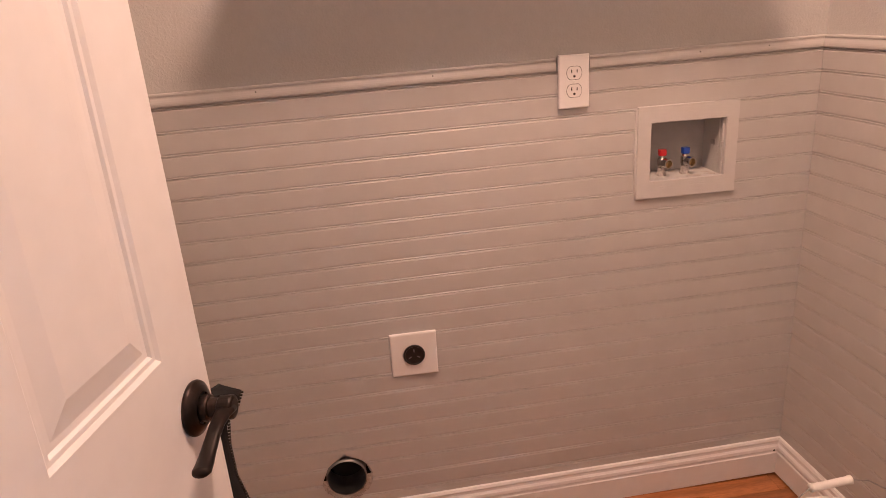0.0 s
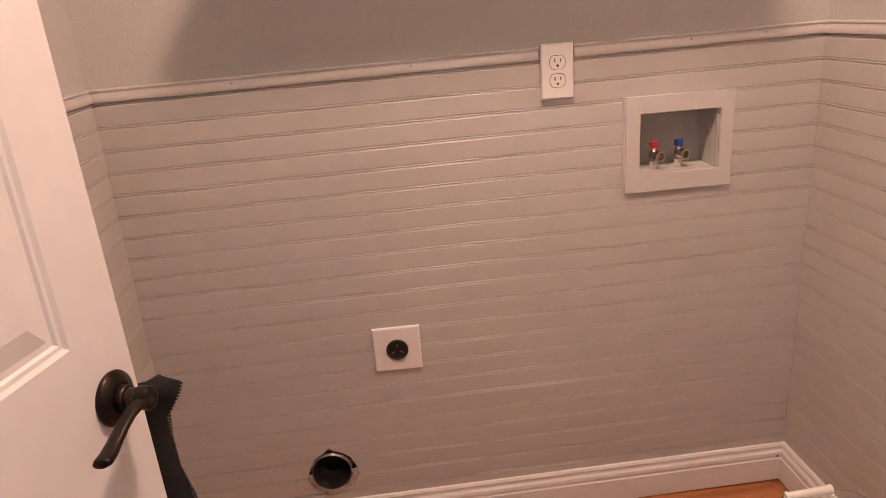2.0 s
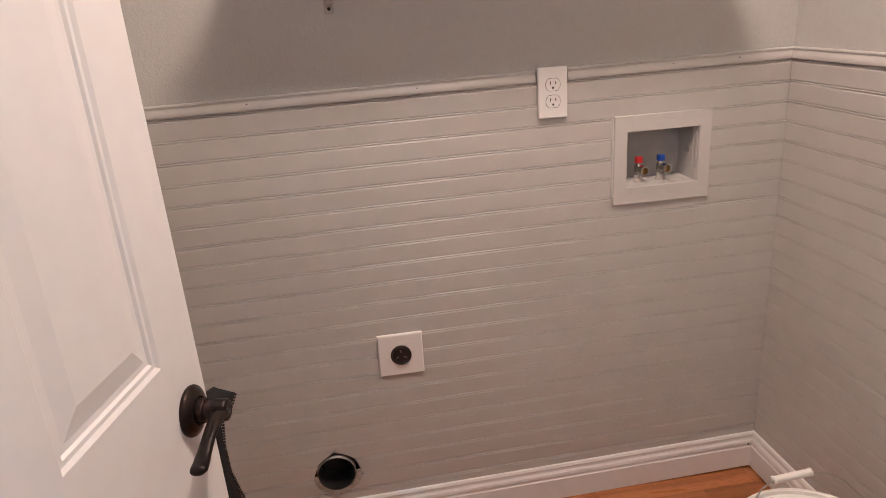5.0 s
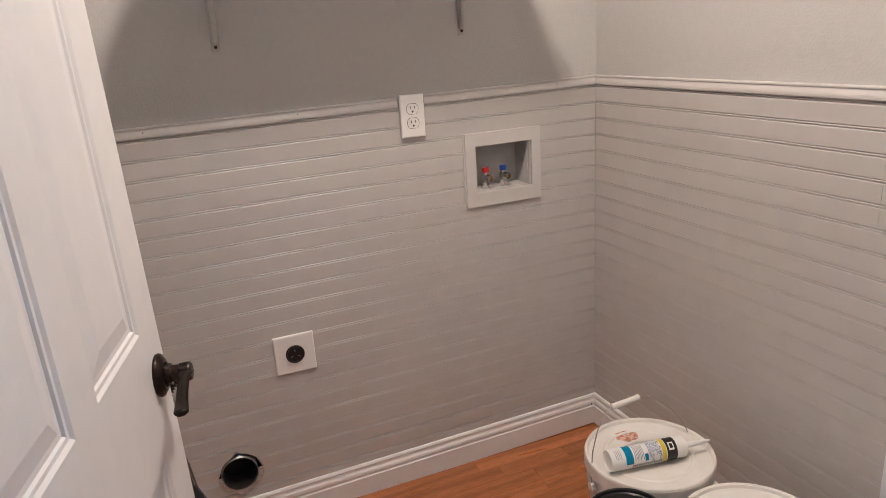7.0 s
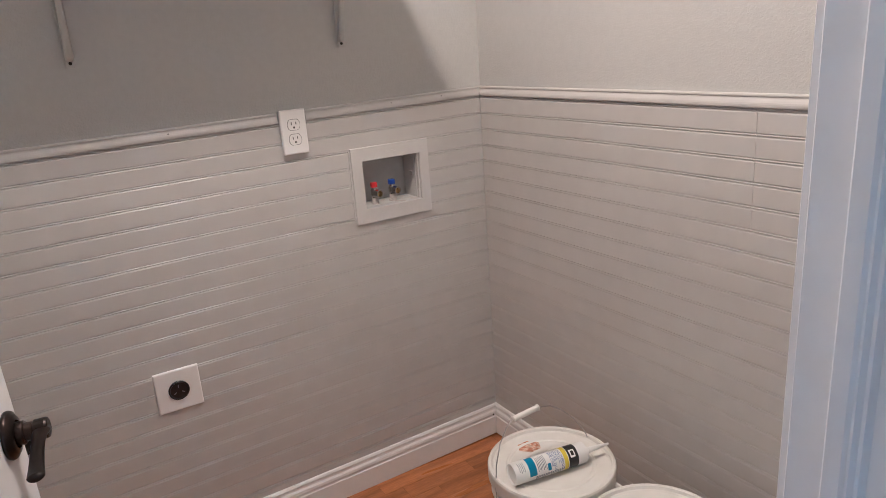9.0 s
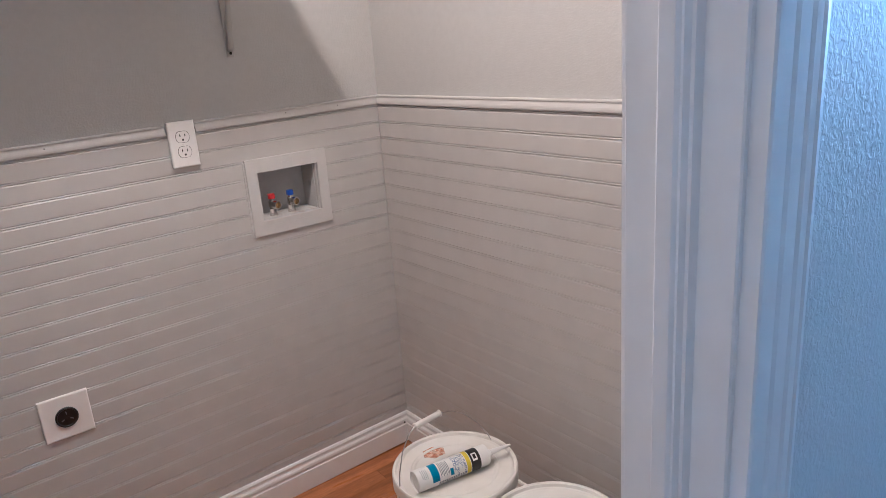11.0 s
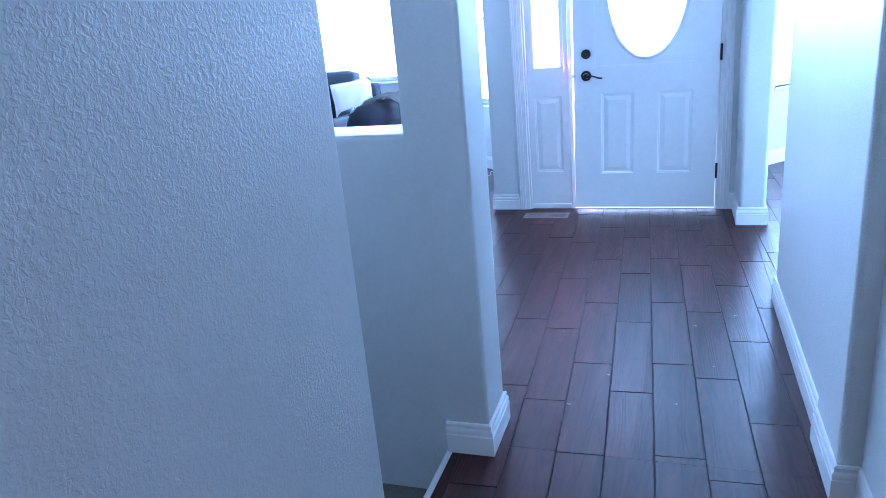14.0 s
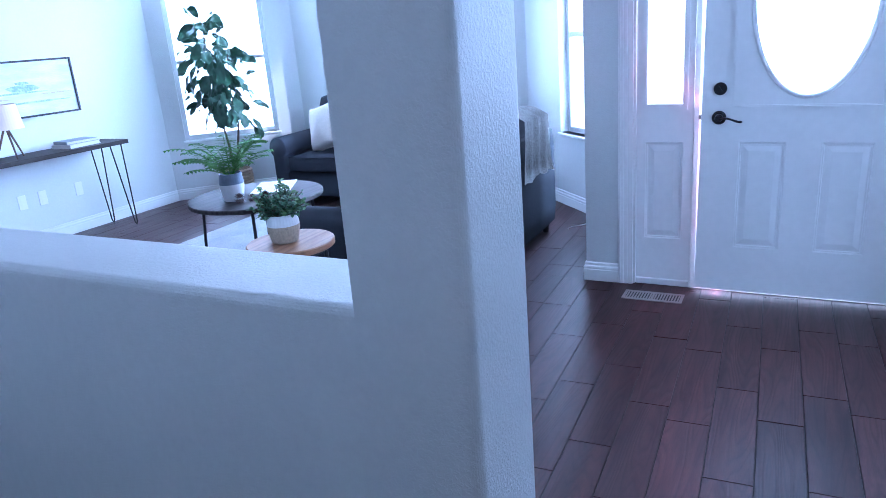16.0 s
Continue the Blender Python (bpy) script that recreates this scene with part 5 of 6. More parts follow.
sidelight()
liner("door_jamb", (DOOR_X + 0.002, DOOR_X + 0.14, 0.623, 0.679, 0, 2.09), "white front door jamb")
liner("door_jamb", (DOOR_X + 0.012, DOOR_X + 0.14, -0.649, -0.625, 0, 2.09), "white front door jamb")
liner("door_head", (DOOR_X + 0.002, DOOR_X + 0.14, -0.621, 0.622, 2.076, 2.098), "white front door head")
wide = [(u * 1.35, v) for u, v in CASING]
structure(part("casing", upright(wide, DOOR_X, 0.635, 0, 2.15, (0, 1), (-1, 0)), "trim"), "white fluted casing beside the sidelight", "trim")
structure(part("casing", upright(wide, DOOR_X, -0.632, 0, 2.15, (0, -1), (-1, 0)), "trim"), "white fluted casing beside the front door", "trim")
porch = box(DOOR_X + 0.14, 9.2, -0.78, 0.78, -0.12, -0.004)
structure(part("pavement", porch, "concrete"), "pale concrete porch slab outside the front door", "pavement")
structure(part("threshold", box(DOOR_X + 0.0, DOOR_X + 0.14, -0.621, 0.334, -0.003, 0.004, bevel=0.001), "register"), "metal door threshold", "threshold")

# floor register
def register():
    th = thing("floor_register", "beige steel floor register set in the tiles", "vent", m=pose(5.16, 0.49, 0.0))
    fr = bmesh.new()
    for q in ((-0.062, 0.062, -0.155, -0.14), (-0.062, 0.062, 0.14, 0.155), (-0.062, -0.045, -0.14, 0.14), (0.045, 0.062, -0.14, 0.14), (-0.045, 0.045, -0.006, 0.006)):
        box(q[0], q[1], q[2], q[3], 0, 0.005, bm=fr)
    part("frame", fr, "register", th)
    part("recess", box(-0.05, 0.05, -0.145, 0.145, 0.0004, 0.0012), "slot", th)
    for k in range(18):
        y = -0.132 + 0.0148 * k + (0.012 if k > 8 else 0)
        part("slat", box(-0.044, 0.044, y - 0.0035, y + 0.0035, 0.0013, 0.0042), "register", th)
    return th


register()

# ---- living room ----
def sofa(name, label, width, m, cushions, depth=0.9, back_h=0.84):
    """x along the sofa, y towards its front, z up; rolled arms, loose seat and back cushions."""
    th = thing(name, label, "sofa", m=m)
    aw, arm_h = 0.2, 0.6
    part("base", soft_box(0.03, width - 0.03, 0.04, depth - 0.03, 0.07, 0.3, 0.02), "sofa", th, smooth=True)
    part("back", soft_box(0.02, width - 0.02, 0.0, 0.2, 0.07, back_h - 0.06, 0.05), "sofa", th, smooth=True)
    for x0 in (0.0, width - aw):
        bm = soft_box(x0 + 0.03, x0 + aw - 0.03, 0.08, depth, 0.07, arm_h - 0.06, 0.02)
        part("arm", bm, "sofa", th, smooth=True)
        roll = tube([(x0 + aw / 2, 0.08, arm_h - 0.07), (x0 + aw / 2, depth - 0.01, arm_h - 0.075), (x0 + aw / 2, depth + 0.004, arm_h - 0.075)], [0.1, 0.098, 0.09], 24)
        part("arm_roll", roll, "sofa", th, smooth=True)
    n = cushions
    cw = (width - 2 * aw) / n
    for k in range(n):
        x0 = aw + cw * k
        seat = part("seat_cushion", soft_box(x0 + 0.004, x0 + cw - 0.004, 0.16, depth + 0.01, 0.3, 0.45, 0.035, 0.012), "sofa", th, smooth=True)
        part("piping", tube([(x0 + 0.02, depth + 0.012, 0.44), (x0 + cw - 0.02, depth + 0.012, 0.44)], 0.005), "sofa", seat)
        bm = soft_box(x0 + 0.006, x0 + cw - 0.006, 0.14, 0.36, 0.44, back_h + 0.06, 0.075, 0.03)
        for v in bm.verts:
            v.co.y -= (v.co.z - 0.44) * 0.22
            v.co.z += 0.012 * math.sin(9 * v.co.x + 2 * v.co.y)
        part("back_cushion", bm, "sofa", th, smooth=True)
    for x in (0.08, width - 0.08):
        for y in (0.08, depth - 0.08):
            part("foot", lathe([(0.02, 0), (0.03, 0.07)], 12), "frame", th).location = (x, y, 0)
    return th


# local y looks to the sofa's front
sofa("sofa", "charcoal upholstered loveseat with rolled arms under the bay window", 1.72, pose(7.43, 4.28, 0, 0, 0, 0) @ pose(0, 0, 0, 0, 0, -90) @ Matrix.Diagonal((1, -1, 1, 1)), 2, 0.8, 0.88)
sofa("sofa", "charcoal upholstered sofa seen from its back with a throw", 2.0, pose(4.3, 1.37, 0), 3, 0.92, 0.82)


def cushion(label, mat, w, t, x, y, z, yaw, lean, tilt=0):
    ob = part("throw_pillow", pillow(w, w, t), mat, smooth=True)
    ob.matrix_basis = Matrix.Translation((x, y, z)) @ pose(0, 0, 0, 0, 0, yaw) @ pose(0, 0, 0, lean, 0, 0) @ pose(0, 0, 0, 0, tilt, 0)
    tagged(ob, label, "pillow", "throw pillows")
    pts = [(-w / 2, 0, -w / 2), (-w / 2 * 0.93, 0, 0), (-w / 2, 0, w / 2), (0, 0, w / 2 * 0.93), (w / 2, 0, w / 2), (w / 2 * 0.93, 0, 0), (w / 2, 0, -w / 2), (0, 0, -w / 2 * 0.93), (-w / 2, 0, -w / 2)]
    part("seam", tube(pts, 0.005, 6), mat, ob)
    return ob


cushion("cream knitted square pillow propped on the loveseat", "pillow_white", 0.44, 0.15, 6.93, 3.83, 0.675, 90 - 18, 15, 16)
cushion("navy blue cotton pillow leaning on the loveseat back", "pillow_blue", 0.44, 0.14, 6.88, 3.42, 0.67, 90 + 4, 15, -14)
cushion("cream patterned pillow at the loveseat's other arm", "pillow_white", 0.42, 0.14, 6.98, 2.72, 0.67, 90 + 10, 15, 8)
cushion("grey linen pillow with piped edge on the sofa", "pillow_grey", 0.4, 0.14, 4.8, 1.9, 0.6, 90 + 35, 14, 4)
cushion("grey linen pillow with piped edge on the sofa", "pillow_grey", 0.42, 0.14, 5.2, 1.86, 0.655, 8, 15, -4)

# throw draped over the sofa's back
def drape(label, x0, x1, seed):
    bm = bmesh.new()
    line = [(1.80, 0.5), (1.72, 0.62), (1.66, 0.8), (1.6, 0.905), (1.52, 0.93), (1.43, 0.925), (1.345, 0.88), (1.335, 0.75), (1.338, 0.6), (1.34, 0.52)]
    n = 14
    grid = []
    for j, (y, z) in enumerate(line):
        sag = 0.03 * math.sin(j * 1.3 + seed)
        grid.append([bm.verts.new((x0 + (x1 - x0) * i / n + sag * (0.3 + i / n) + 0.1 * max(0, j - 5) / 4 * (i / n - 0.2), y - 0.012 + 0.008 * math.sin(i * 1.6 + j * 0.7 + seed), z + 0.010 * math.sin(i * 1.1 + seed) - (0.05 * abs(i / n - 0.5) if j == len(line) - 1 else 0))) for i in range(n + 1)])
    for a, b in zip(grid, grid[1:]):
        for i in range(n):
            bm.faces.new((a[i], a[i + 1], b[i + 1], b[i]))
    bmesh.ops.solidify(bm, geom=bm.faces[:], thickness=0.014)
    ob = part("throw_blanket", bm, "throw", smooth=True)
    return tagged(ob, label, "blanket")


drape("grey striped knit throw draped over the sofa back", 5.55, 5.98, 1.0)
drape("pale knit throw folded over the sofa cushions", 4.72, 4.98, 2.0)


def round_table(label, x, y, r, h, top, legs, t=0.03):
    th = thing("round_table", label, "table", m=pose(x, y, 0))
    part("tabletop", lathe([(r - 0.006, h - t), (r, h - t + 0.005), (r, h - 0.005), (r - 0.005, h)], 56), top, th)
    part("apron_ring", lathe([(r * 0.8, h - t - 0.02), (r * 0.82, h - t - 0.02), (r * 0.82, h - t), (r * 0.8, h - t)], 40), "black", th)
    for k in range(legs):
        a = 2 * math.pi * (k + 0.4) / legs
        part("leg", tube([(r * 0.8 * math.cos(a), r * 0.8 * math.sin(a), h - t), (r * 0.88 * math.cos(a), r * 0.88 * math.sin(a), 0)], 0.011), "black", th)
    return th


structure_rug = tagged(part("rug", box(4.45, 6.5, 2.35, 4.15, 0.0005, 0.012, bevel=0.004), "rug"), "pale grey woven area rug under the coffee table", "rug")
round_table("round coffee table with grey wood top and black metal legs", 5.28, 3.27, 0.47, 0.44, "tabletop", 4)
round_table("small round side table with a natural oak top", 3.95, 1.875, 0.2, 0.59, "natural", 3)


def planter(label, m, r, h, mats):
    th = thing("planter", label, "plant pot", m=m)
    part("bowl", lathe([(r * 0.72, 0), (r * 0.8, 0.004), (r * 0.98, h * 0.5), (r * 0.98, h * 0.62)], 32), mats[0], th, smooth=False)
    part("neck", lathe([(r * 0.98, h * 0.62), (r * 0.97, h * 0.72), (r * 0.9, h * 0.93), (r * 0.9, h), (r * 0.82, h), (r * 0.82, h * 0.9)], 32), mats[1], th)
    part("soil", lathe([(r * 0.84, h * 0.86), (r * 0.82, h * 0.9), (0.002, h * 0.92)], 24), "soil", th)
    return th


def blade(bm, base, way, up, length, width, droop, n=4):
    """One narrow, arching leaflet or leaf."""
    side = way.cross(up).normalized()
    prev = None
    for k in range(n + 1):
        f = k / n
        c = base + way * (length * f) + up * (-droop * f * f)
        w = width * math.sin(math.pi * min(0.97, 0.12 + 0.85 * f)) / 2
        row = [bm.verts.new(c - side * w + up * w * 0.25), bm.verts.new(c), bm.verts.new(c + side * w + up * w * 0.25)]
        if prev:
            for i in (0, 1):
                bm.faces.new((prev[i], prev[i + 1], row[i + 1], row[i]))
        prev = row


def fern():
    x, y, z = 5.11, 3.32, 0.44
    th = planter("white and grey glazed planter on the coffee table", pose(x, y, z), 0.085, 0.19, ("pot", "pot_band"))
    random.seed(11)
    plant = thing("fern", "bright green arching fern growing in the glazed planter", "plant", m=pose(x, y, z + 0.175))
    for k in range(34):
        a = 2 * math.pi * k / 34 + random.uniform(-0.15, 0.15)
        L = random.uniform(0.2, 0.36)
        rise = random.uniform(0.12, 0.32)
        out = Vector((math.cos(a), math.sin(a), 0))
        bm = bmesh.new()
        pts = [out * (0.02 + L * f) + Vector((0, 0, rise * (1.7 * f - f * f * 0.95))) for f in [i / 12 for i in range(13)]]
        tube(pts, 0.0018, 4, bm)
        for i in range(2, 13):
            d = (pts[i] - pts[i - 1]).normalized()
            s = d.cross(Vector((0, 0, 1))).normalized()
            w = 0.075 * math.sin(math.pi * (0.15 + 0.8 * i / 13))
            for sgn in (1, -1):
                blade(bm, pts[i], (s * sgn + d * 0.45).normalized(), Vector((0, 0, 1)), w, 0.024, 0.012, 2)
        part("frond", bm, "fern", plant)


fern()


def small_bush():
    x, y, z = 3.94, 1.895, 0.59
    planter("stoneware pot with a raw clay base on the side table", pose(x, y, z), 0.075, 0.13, ("pot_clay", "pot"))
    random.seed(5)
    plant = thing("bush_plant", "small bushy green plant in a stoneware pot", "plant", m=pose(x, y, z + 0.11))
    leaves = bmesh.new()
    for k in range(72):
        a, el = random.uniform(0, 6.283), math.asin(random.uniform(0.02, 0.99))
        d = Vector((math.cos(a) * math.cos(el), math.sin(a) * math.cos(el), math.sin(el) * 1.15 + 0.12))
        L = random.uniform(0.085, 0.14)
        bm = bmesh.new()
        pts = [d * (L * f) + Vector((0, 0, 0.02 * f * (1 - f))) for f in (0, 0.35, 0.7, 1.0)]
        tube(pts, 0.0015, 4, bm)
        part("stem", bm, "bark", plant)
        for i in range(18):
            f = 0.4 + 0.6 * i / 17
            c = d * (L * f)
            w = Vector((random.uniform(-1, 1), random.uniform(-1, 1), random.uniform(-0.4, 0.8))).normalized()
            blade(leaves, c, w, Vector((random.uniform(-0.4, 0.4), random.uniform(-0.4, 0.4), 1)).normalized(), random.uniform(0.016, 0.025), random.uniform(0.014, 0.021), 0.004, 3)
    tagged(part("foliage", leaves, "bush", plant), kind="stuff")


small_bush()


def ficus():
    """A fiddle-leaf fig: two thin stems with large, wavy leaves in an uneven crown."""
    x, y = 6.82, 4.93
    basket = thing("plant_basket", "woven basket planter standing by the window", "basket", m=pose(x, y, 0))
    part("weave", lathe([(0.13, 0), (0.15, 0.03), (0.165, 0.15), (0.16, 0.27), (0.15, 0.28), (0.145, 0.24)], 32), "basket", basket)
    for k in range(9):
        ringbm = lathe([(0.155 + 0.012 * math.sin(k * 0.35), 0.02 + 0.029 * k), (0.168 + 0.008 * math.sin(k * 0.35), 0.032 + 0.029 * k), (0.155 + 0.012 * math.sin(k * 0.35), 0.044 + 0.029 * k)], 32, cap=False)
        part("coil", ringbm, "basket", basket)
    part("soil", lathe([(0.145, 0.2), (0.143, 0.235), (0.002, 0.24)], 24), "soil", basket)
    tree = thing("fig_tree", "tall fiddle-leaf fig with large dark green leaves", "plant", m=pose(x, y, 0.235))
    random.seed(21)
    stems = [[(0, 0, 0), (0.0, 0.02, 0.25), (-0.03, 0.04, 0.55), (-0.05, 0.05, 0.9), (-0.04, 0.07, 1.2), (-0.06, 0.07, 1.5)],
             [(0.02, -0.01, 0), (0.04, -0.05, 0.25), (0.05, -0.1, 0.5), (0.03, -0.08, 0.85), (0.05, -0.1, 1.15)]]
    for st in stems:
        part("stem", tube(st, [0.014, 0.012, 0.010, 0.008, 0.006, 0.004][:len(st)], 8), "bark", tree, smooth=True)
    def fig_leaf(c, way, up, L, W):
        bm = bmesh.new()
        side = way.cross(up).normalized()
        up2 = side.cross(way).normalized()
        n, prev = 7, None
        for k in range(n + 1):
            f = k / n
            w = W / 2 * (0.25 + 0.75 * f ** 0.6) * math.sqrt(max(0.0, 1 - (2 * max(f - 0.5, 0)) ** 3.2)) * (0.3 if k == 0 else 1)
            mid = c + way * (L * (0.12 + f)) - Vector((0, 0, 1)) * (0.05 * f * f)
            row = []
            for j in range(5):
                u = j / 2 - 1
                row.append(bm.verts.new(mid + side * (u * w) + up2 * (0.25 * abs(u) * w + 0.012 * math.sin(f * 9 + u * 2))))
            if prev:
                for j in range(4):
                    bm.faces.new((prev[j], prev[j + 1], row[j + 1], row[j]))
            prev = row
        tube([c, c + way * (L * 0.13)], 0.003, 5, bm)
        return bm
    count = 0
    for st, lo, hi, many in ((stems[0], 0.6, 1.5, 92), (stems[1], 0.5, 1.16, 44)):
        for k in range(many):
            z = lo + (hi - lo) * ((k + random.random()) / many)
            for p, q in zip(st, st[1:]):
                if p[2] <= z <= q[2] + 1e-6:
                    f = (z - p[2]) / (q[2] - p[2])
                    c = Vector(p).lerp(Vector(q), f)
            a = k * 2.4 + random.uniform(-0.4, 0.4)
            tilt = random.uniform(-1.5, 0.7) + (0.7 if z > 1.3 else 0)
            turn = a + random.uniform(-1.1, 1.1)
            way = Vector((math.cos(turn) * 0.8, math.sin(turn) * 0.8, tilt)).normalized()
            reach = random.uniform(0.04, 0.2) * (1 if z < 1.35 else 0.4)
            c2 = c + Vector((math.cos(a), math.sin(a), 0.2)) * reach
            bm = fig_leaf(c2, way, Vector((math.cos(a), math.sin(a), 0.4)), random.uniform(0.12, 0.19), random.uniform(0.095, 0.145))
            if reach > 0.03:
                tube([c, c2], 0.003, 5, bm)
            part("leaf", bm, "leaf", tree, smooth=True)


ficus()


def console_table():
    th = thing("console_table", "grey wood console table on black hairpin legs", "table", m=pose(4.3, 5.08, 0))
    part("tabletop", box(0, 1.46, 0, 0.36, 0.725, 0.76, bevel=0.004, seg=2), "tabletop", th)
    for x in (0.09, 1.36):
        for y in (0.05, 0.31):
            ey = -0.02 if y < 0.2 else 0.38
            sx = 0.03 if x > 1 else -0.03
            part("hairpin_leg", tube([(x - 0.055, y, 0.725), (x + sx - 0.012, ey * 0.3 + y * 0.7, 0.03), (x + sx, ey * 0.3 + y * 0.7, 0.006), (x + sx + 0.012, ey * 0.3 + y * 0.7, 0.03), (x + 0.055, y, 0.725)], 0.006), "black", th)
    return th


console_table()
for k, (w, d, h, z, mat, yaw) in enumerate(((0.3, 0.22, 0.03, 0.76, "book_b", 4), (0.27, 0.2, 0.025, 0.791, "book_a", -6))):
    th = thing("book", ("pale hardback book lying on the console", "grey hardback book lying on the other book")[k], "book", "books on the console", m=pose(5.4, 5.27, z, 0, 0, yaw))
    part("pages", box(-w / 2 + 0.004, w / 2 - 0.006, -d / 2 + 0.006, d / 2 - 0.006, 0.003, h - 0.003), "paper", th)
    part("cover", box(-w / 2, w / 2, -d / 2, d / 2, 0, 0.003), mat, th)
    part("cover", box(-w / 2, w / 2, -d / 2, d / 2, h - 0.003, h), mat, th)
    part("spine", box(-w / 2 - 0.002, -w / 2 + 0.002, -d / 2, d / 2, 0, h), mat, th)

lamp = thing("table_lamp", "tripod table lamp with wooden legs and linen shade", "lamp", m=pose(4.84, 5.26, 0.76))
for k in range(3):
    a = 2 * math.pi * k / 3 + 0.25
    part("leg", tube([(0.012 * math.cos(a), 0.012 * math.sin(a), 0.235), (0.11 * math.cos(a), 0.11 * math.sin(a), 0.0)], [0.009, 0.006], 10), "walnut", lamp)
part("shade", lathe([(0.125, 0.225), (0.128, 0.225), (0.105, 0.41), (0.102, 0.41)], 40, cap=False), "shade", lamp, "pale linen drum shade")
part("hub", lathe([(0.02, 0.22), (0.02, 0.25), (0.008, 0.27)], 16), "natural", lamp)

pic = thing("framed_picture", "wide framed abstract seascape in pale blues on the wall", "picture", m=pose(4.52, 5.48, 1.03))
for q in ((0, 1.13, 0.0, 0.015), (0, 1.13, 0.435, 0.45), (0, 0.015, 0.015, 0.435), (1.115, 1.13, 0.015, 0.435)):
    part("frame", box(q[0], q[1], -0.03, -0.002, q[2], q[3], bevel=0.002), "frame", pic)
canvas = part("canvas", box(0.015, 1.115, -0.018, -0.006, 0.015, 0.435), "art", pic)
for x0, x1, z0, z1, mat in ((0.35, 0.86, 0.19, 0.205, "art_blue"), (0.52, 0.8, 0.205, 0.26, "art_blue"), (0.6, 0.72, 0.26, 0.285, "art_blue"), (0.1, 0.55, 0.15, 0.165, "art_sand"), (0.5, 1.05, 0.11, 0.125, "art_blue"), (0.8, 1.08, 0.17, 0.18, "art_sand")):
    bm = prism([((x0 + x1) / 2 + (x1 - x0) / 2 * math.cos(2 * math.pi * k / 20) * (1 + 0.12 * math.sin(5 * k)), (z0 + z1) / 2 + (z1 - z0) / 2 * math.sin(2 * math.pi * k / 20)) for k in range(20)], 0, 0.001)
    bm.transform(Matrix.Translation((0, -0.0182, 0)) @ pose(0, 0, 0, 90))
    part("brushstroke", bm, mat, canvas)

def low_outlet(x, z):
    th = thing("wall_outlet", "white wall outlet plate under the console", "outlet", "living room outlets", m=pose(x, 5.48, z, 90))
    part("plate", box(-0.036, 0.036, -0.058, 0.058, 0, 0.006, bevel=0.002), "plate", th)
    for s in (0.02, -0.02):
        part("socket", box(-0.016, 0.016, s - 0.013, s + 0.013, 0.006, 0.0075, bevel=0.0006), "plate", th)
    return th


for x in (4.95, 5.13, 5.47):
    low_outlet(x, 0.37)
for dx, dy, s in ((-0.06, -0.11, 0.045), (-0.005, -0.17, 0.037), (0.05, -0.24, 0.042)):
    th = thing("pine_cone", "brown pine cone ornament on the coffee table", "ornament", "pine cones", m=pose(5.11 + dx, 3.32 + dy, 0.44 + s * 0.6))
    bm = bmesh.new()
    random.seed(int(s * 1000))
    for k in range(70):
        z = 1 - 2 * (k + 0.5) / 70
        a = k * 2.39996
        d = Vector((math.cos(a) * math.sqrt(1 - z * z), math.sin(a) * math.sqrt(1 - z * z), z * 0.8))
        blade(bm, d * s * 0.35, d.normalized(), Vector((0, 0, 1)) if abs(d.z) < 0.7 else Vector((1, 0, 0)), s * 0.65, s * 0.3, 0.0, 2)
    part("scales", bm, "cone", th)
open_book = thing("open_magazine", "pale open magazine lying on the coffee table", "magazine", m=pose(5.5, 3.29, 0.44, 0, 0, 30))
for s in (1, -1):
    bm = box(0.0, 0.21, -0.14, 0.14, 0.0, 0.006)
    for v in bm.verts:
        v.co.x *= s
    part("page", bm, "paper", open_book)
cable = tagged(part("power_cord", tube([(6.28 + 0.03 * k, 1.3 + 0.03 * math.sin(k * 0.75) - 0.008 * k, 0.004) for k in range(15)], 0.003, 6), "plate"), "thin white power cord lying on the floor", "cable")

# small wear and litter
random.seed(14)
for x, y, s in ((2.69, -0.01, 0.006), (3.55, -0.63, 0.005), (3.42, -0.46, 0.004), (2.93, -0.13, 0.004), (3.05, -0.52, 0.0035), (3.3, 0.1, 0.003), (2.75, -0.38, 0.004)):
    bm = bmesh.new()
    for k in range(3):
        blade(bm, Vector((0, 0, 0.002)), Vector((math.cos(k * 2.2 + x * 9), math.sin(k * 2.2 + x * 9), 0.15)).normalized(), Vector((0, 0, 1)), s * 1.8, s, 0.0, 2)
    bmesh.ops.solidify(bm, geom=bm.faces[:], thickness=0.0008)
    ob = part("debris_flake", bm, "dust")
    ob.location = (x, y, 0.0005)
    tagged(ob, "tiny pale flake of debris lying on the tiles", "debris", "floor debris")
for x, zz in ((-0.05, 0.0), (0.33, 0.0), (0.95, 0.0), (1.12, 0.0)):
    bm = lathe([(0.0016, 0.0), (0.0016, 0.0006)], 8)
    bm.transform(pose(x, BACK - 0.0088, 1.191 - SLOPE * (RIGHT - x) + 0.015, 90))
    structure(part("trim_nail_hole", bm, "slot"), "tiny dark nail hole in the chair rail", "nail hole")
bm = lathe([(0.0035, 0.0), (0.003, 0.0006)], 7)
bm.transform(pose(RIGHT - 0.024, BACK - 0.0152, 0.083, 90))
structure(part("trim_gap", bm, "slot"), "small dark gap at the baseboard's inside corner", "gap")

# ---- boards, planks and tiles ----
wains = {}
def wainscot(side, label):
    wains[side] = structure(thing("wainscot_" + side, label, "wall panelling"), label, "wall panelling")


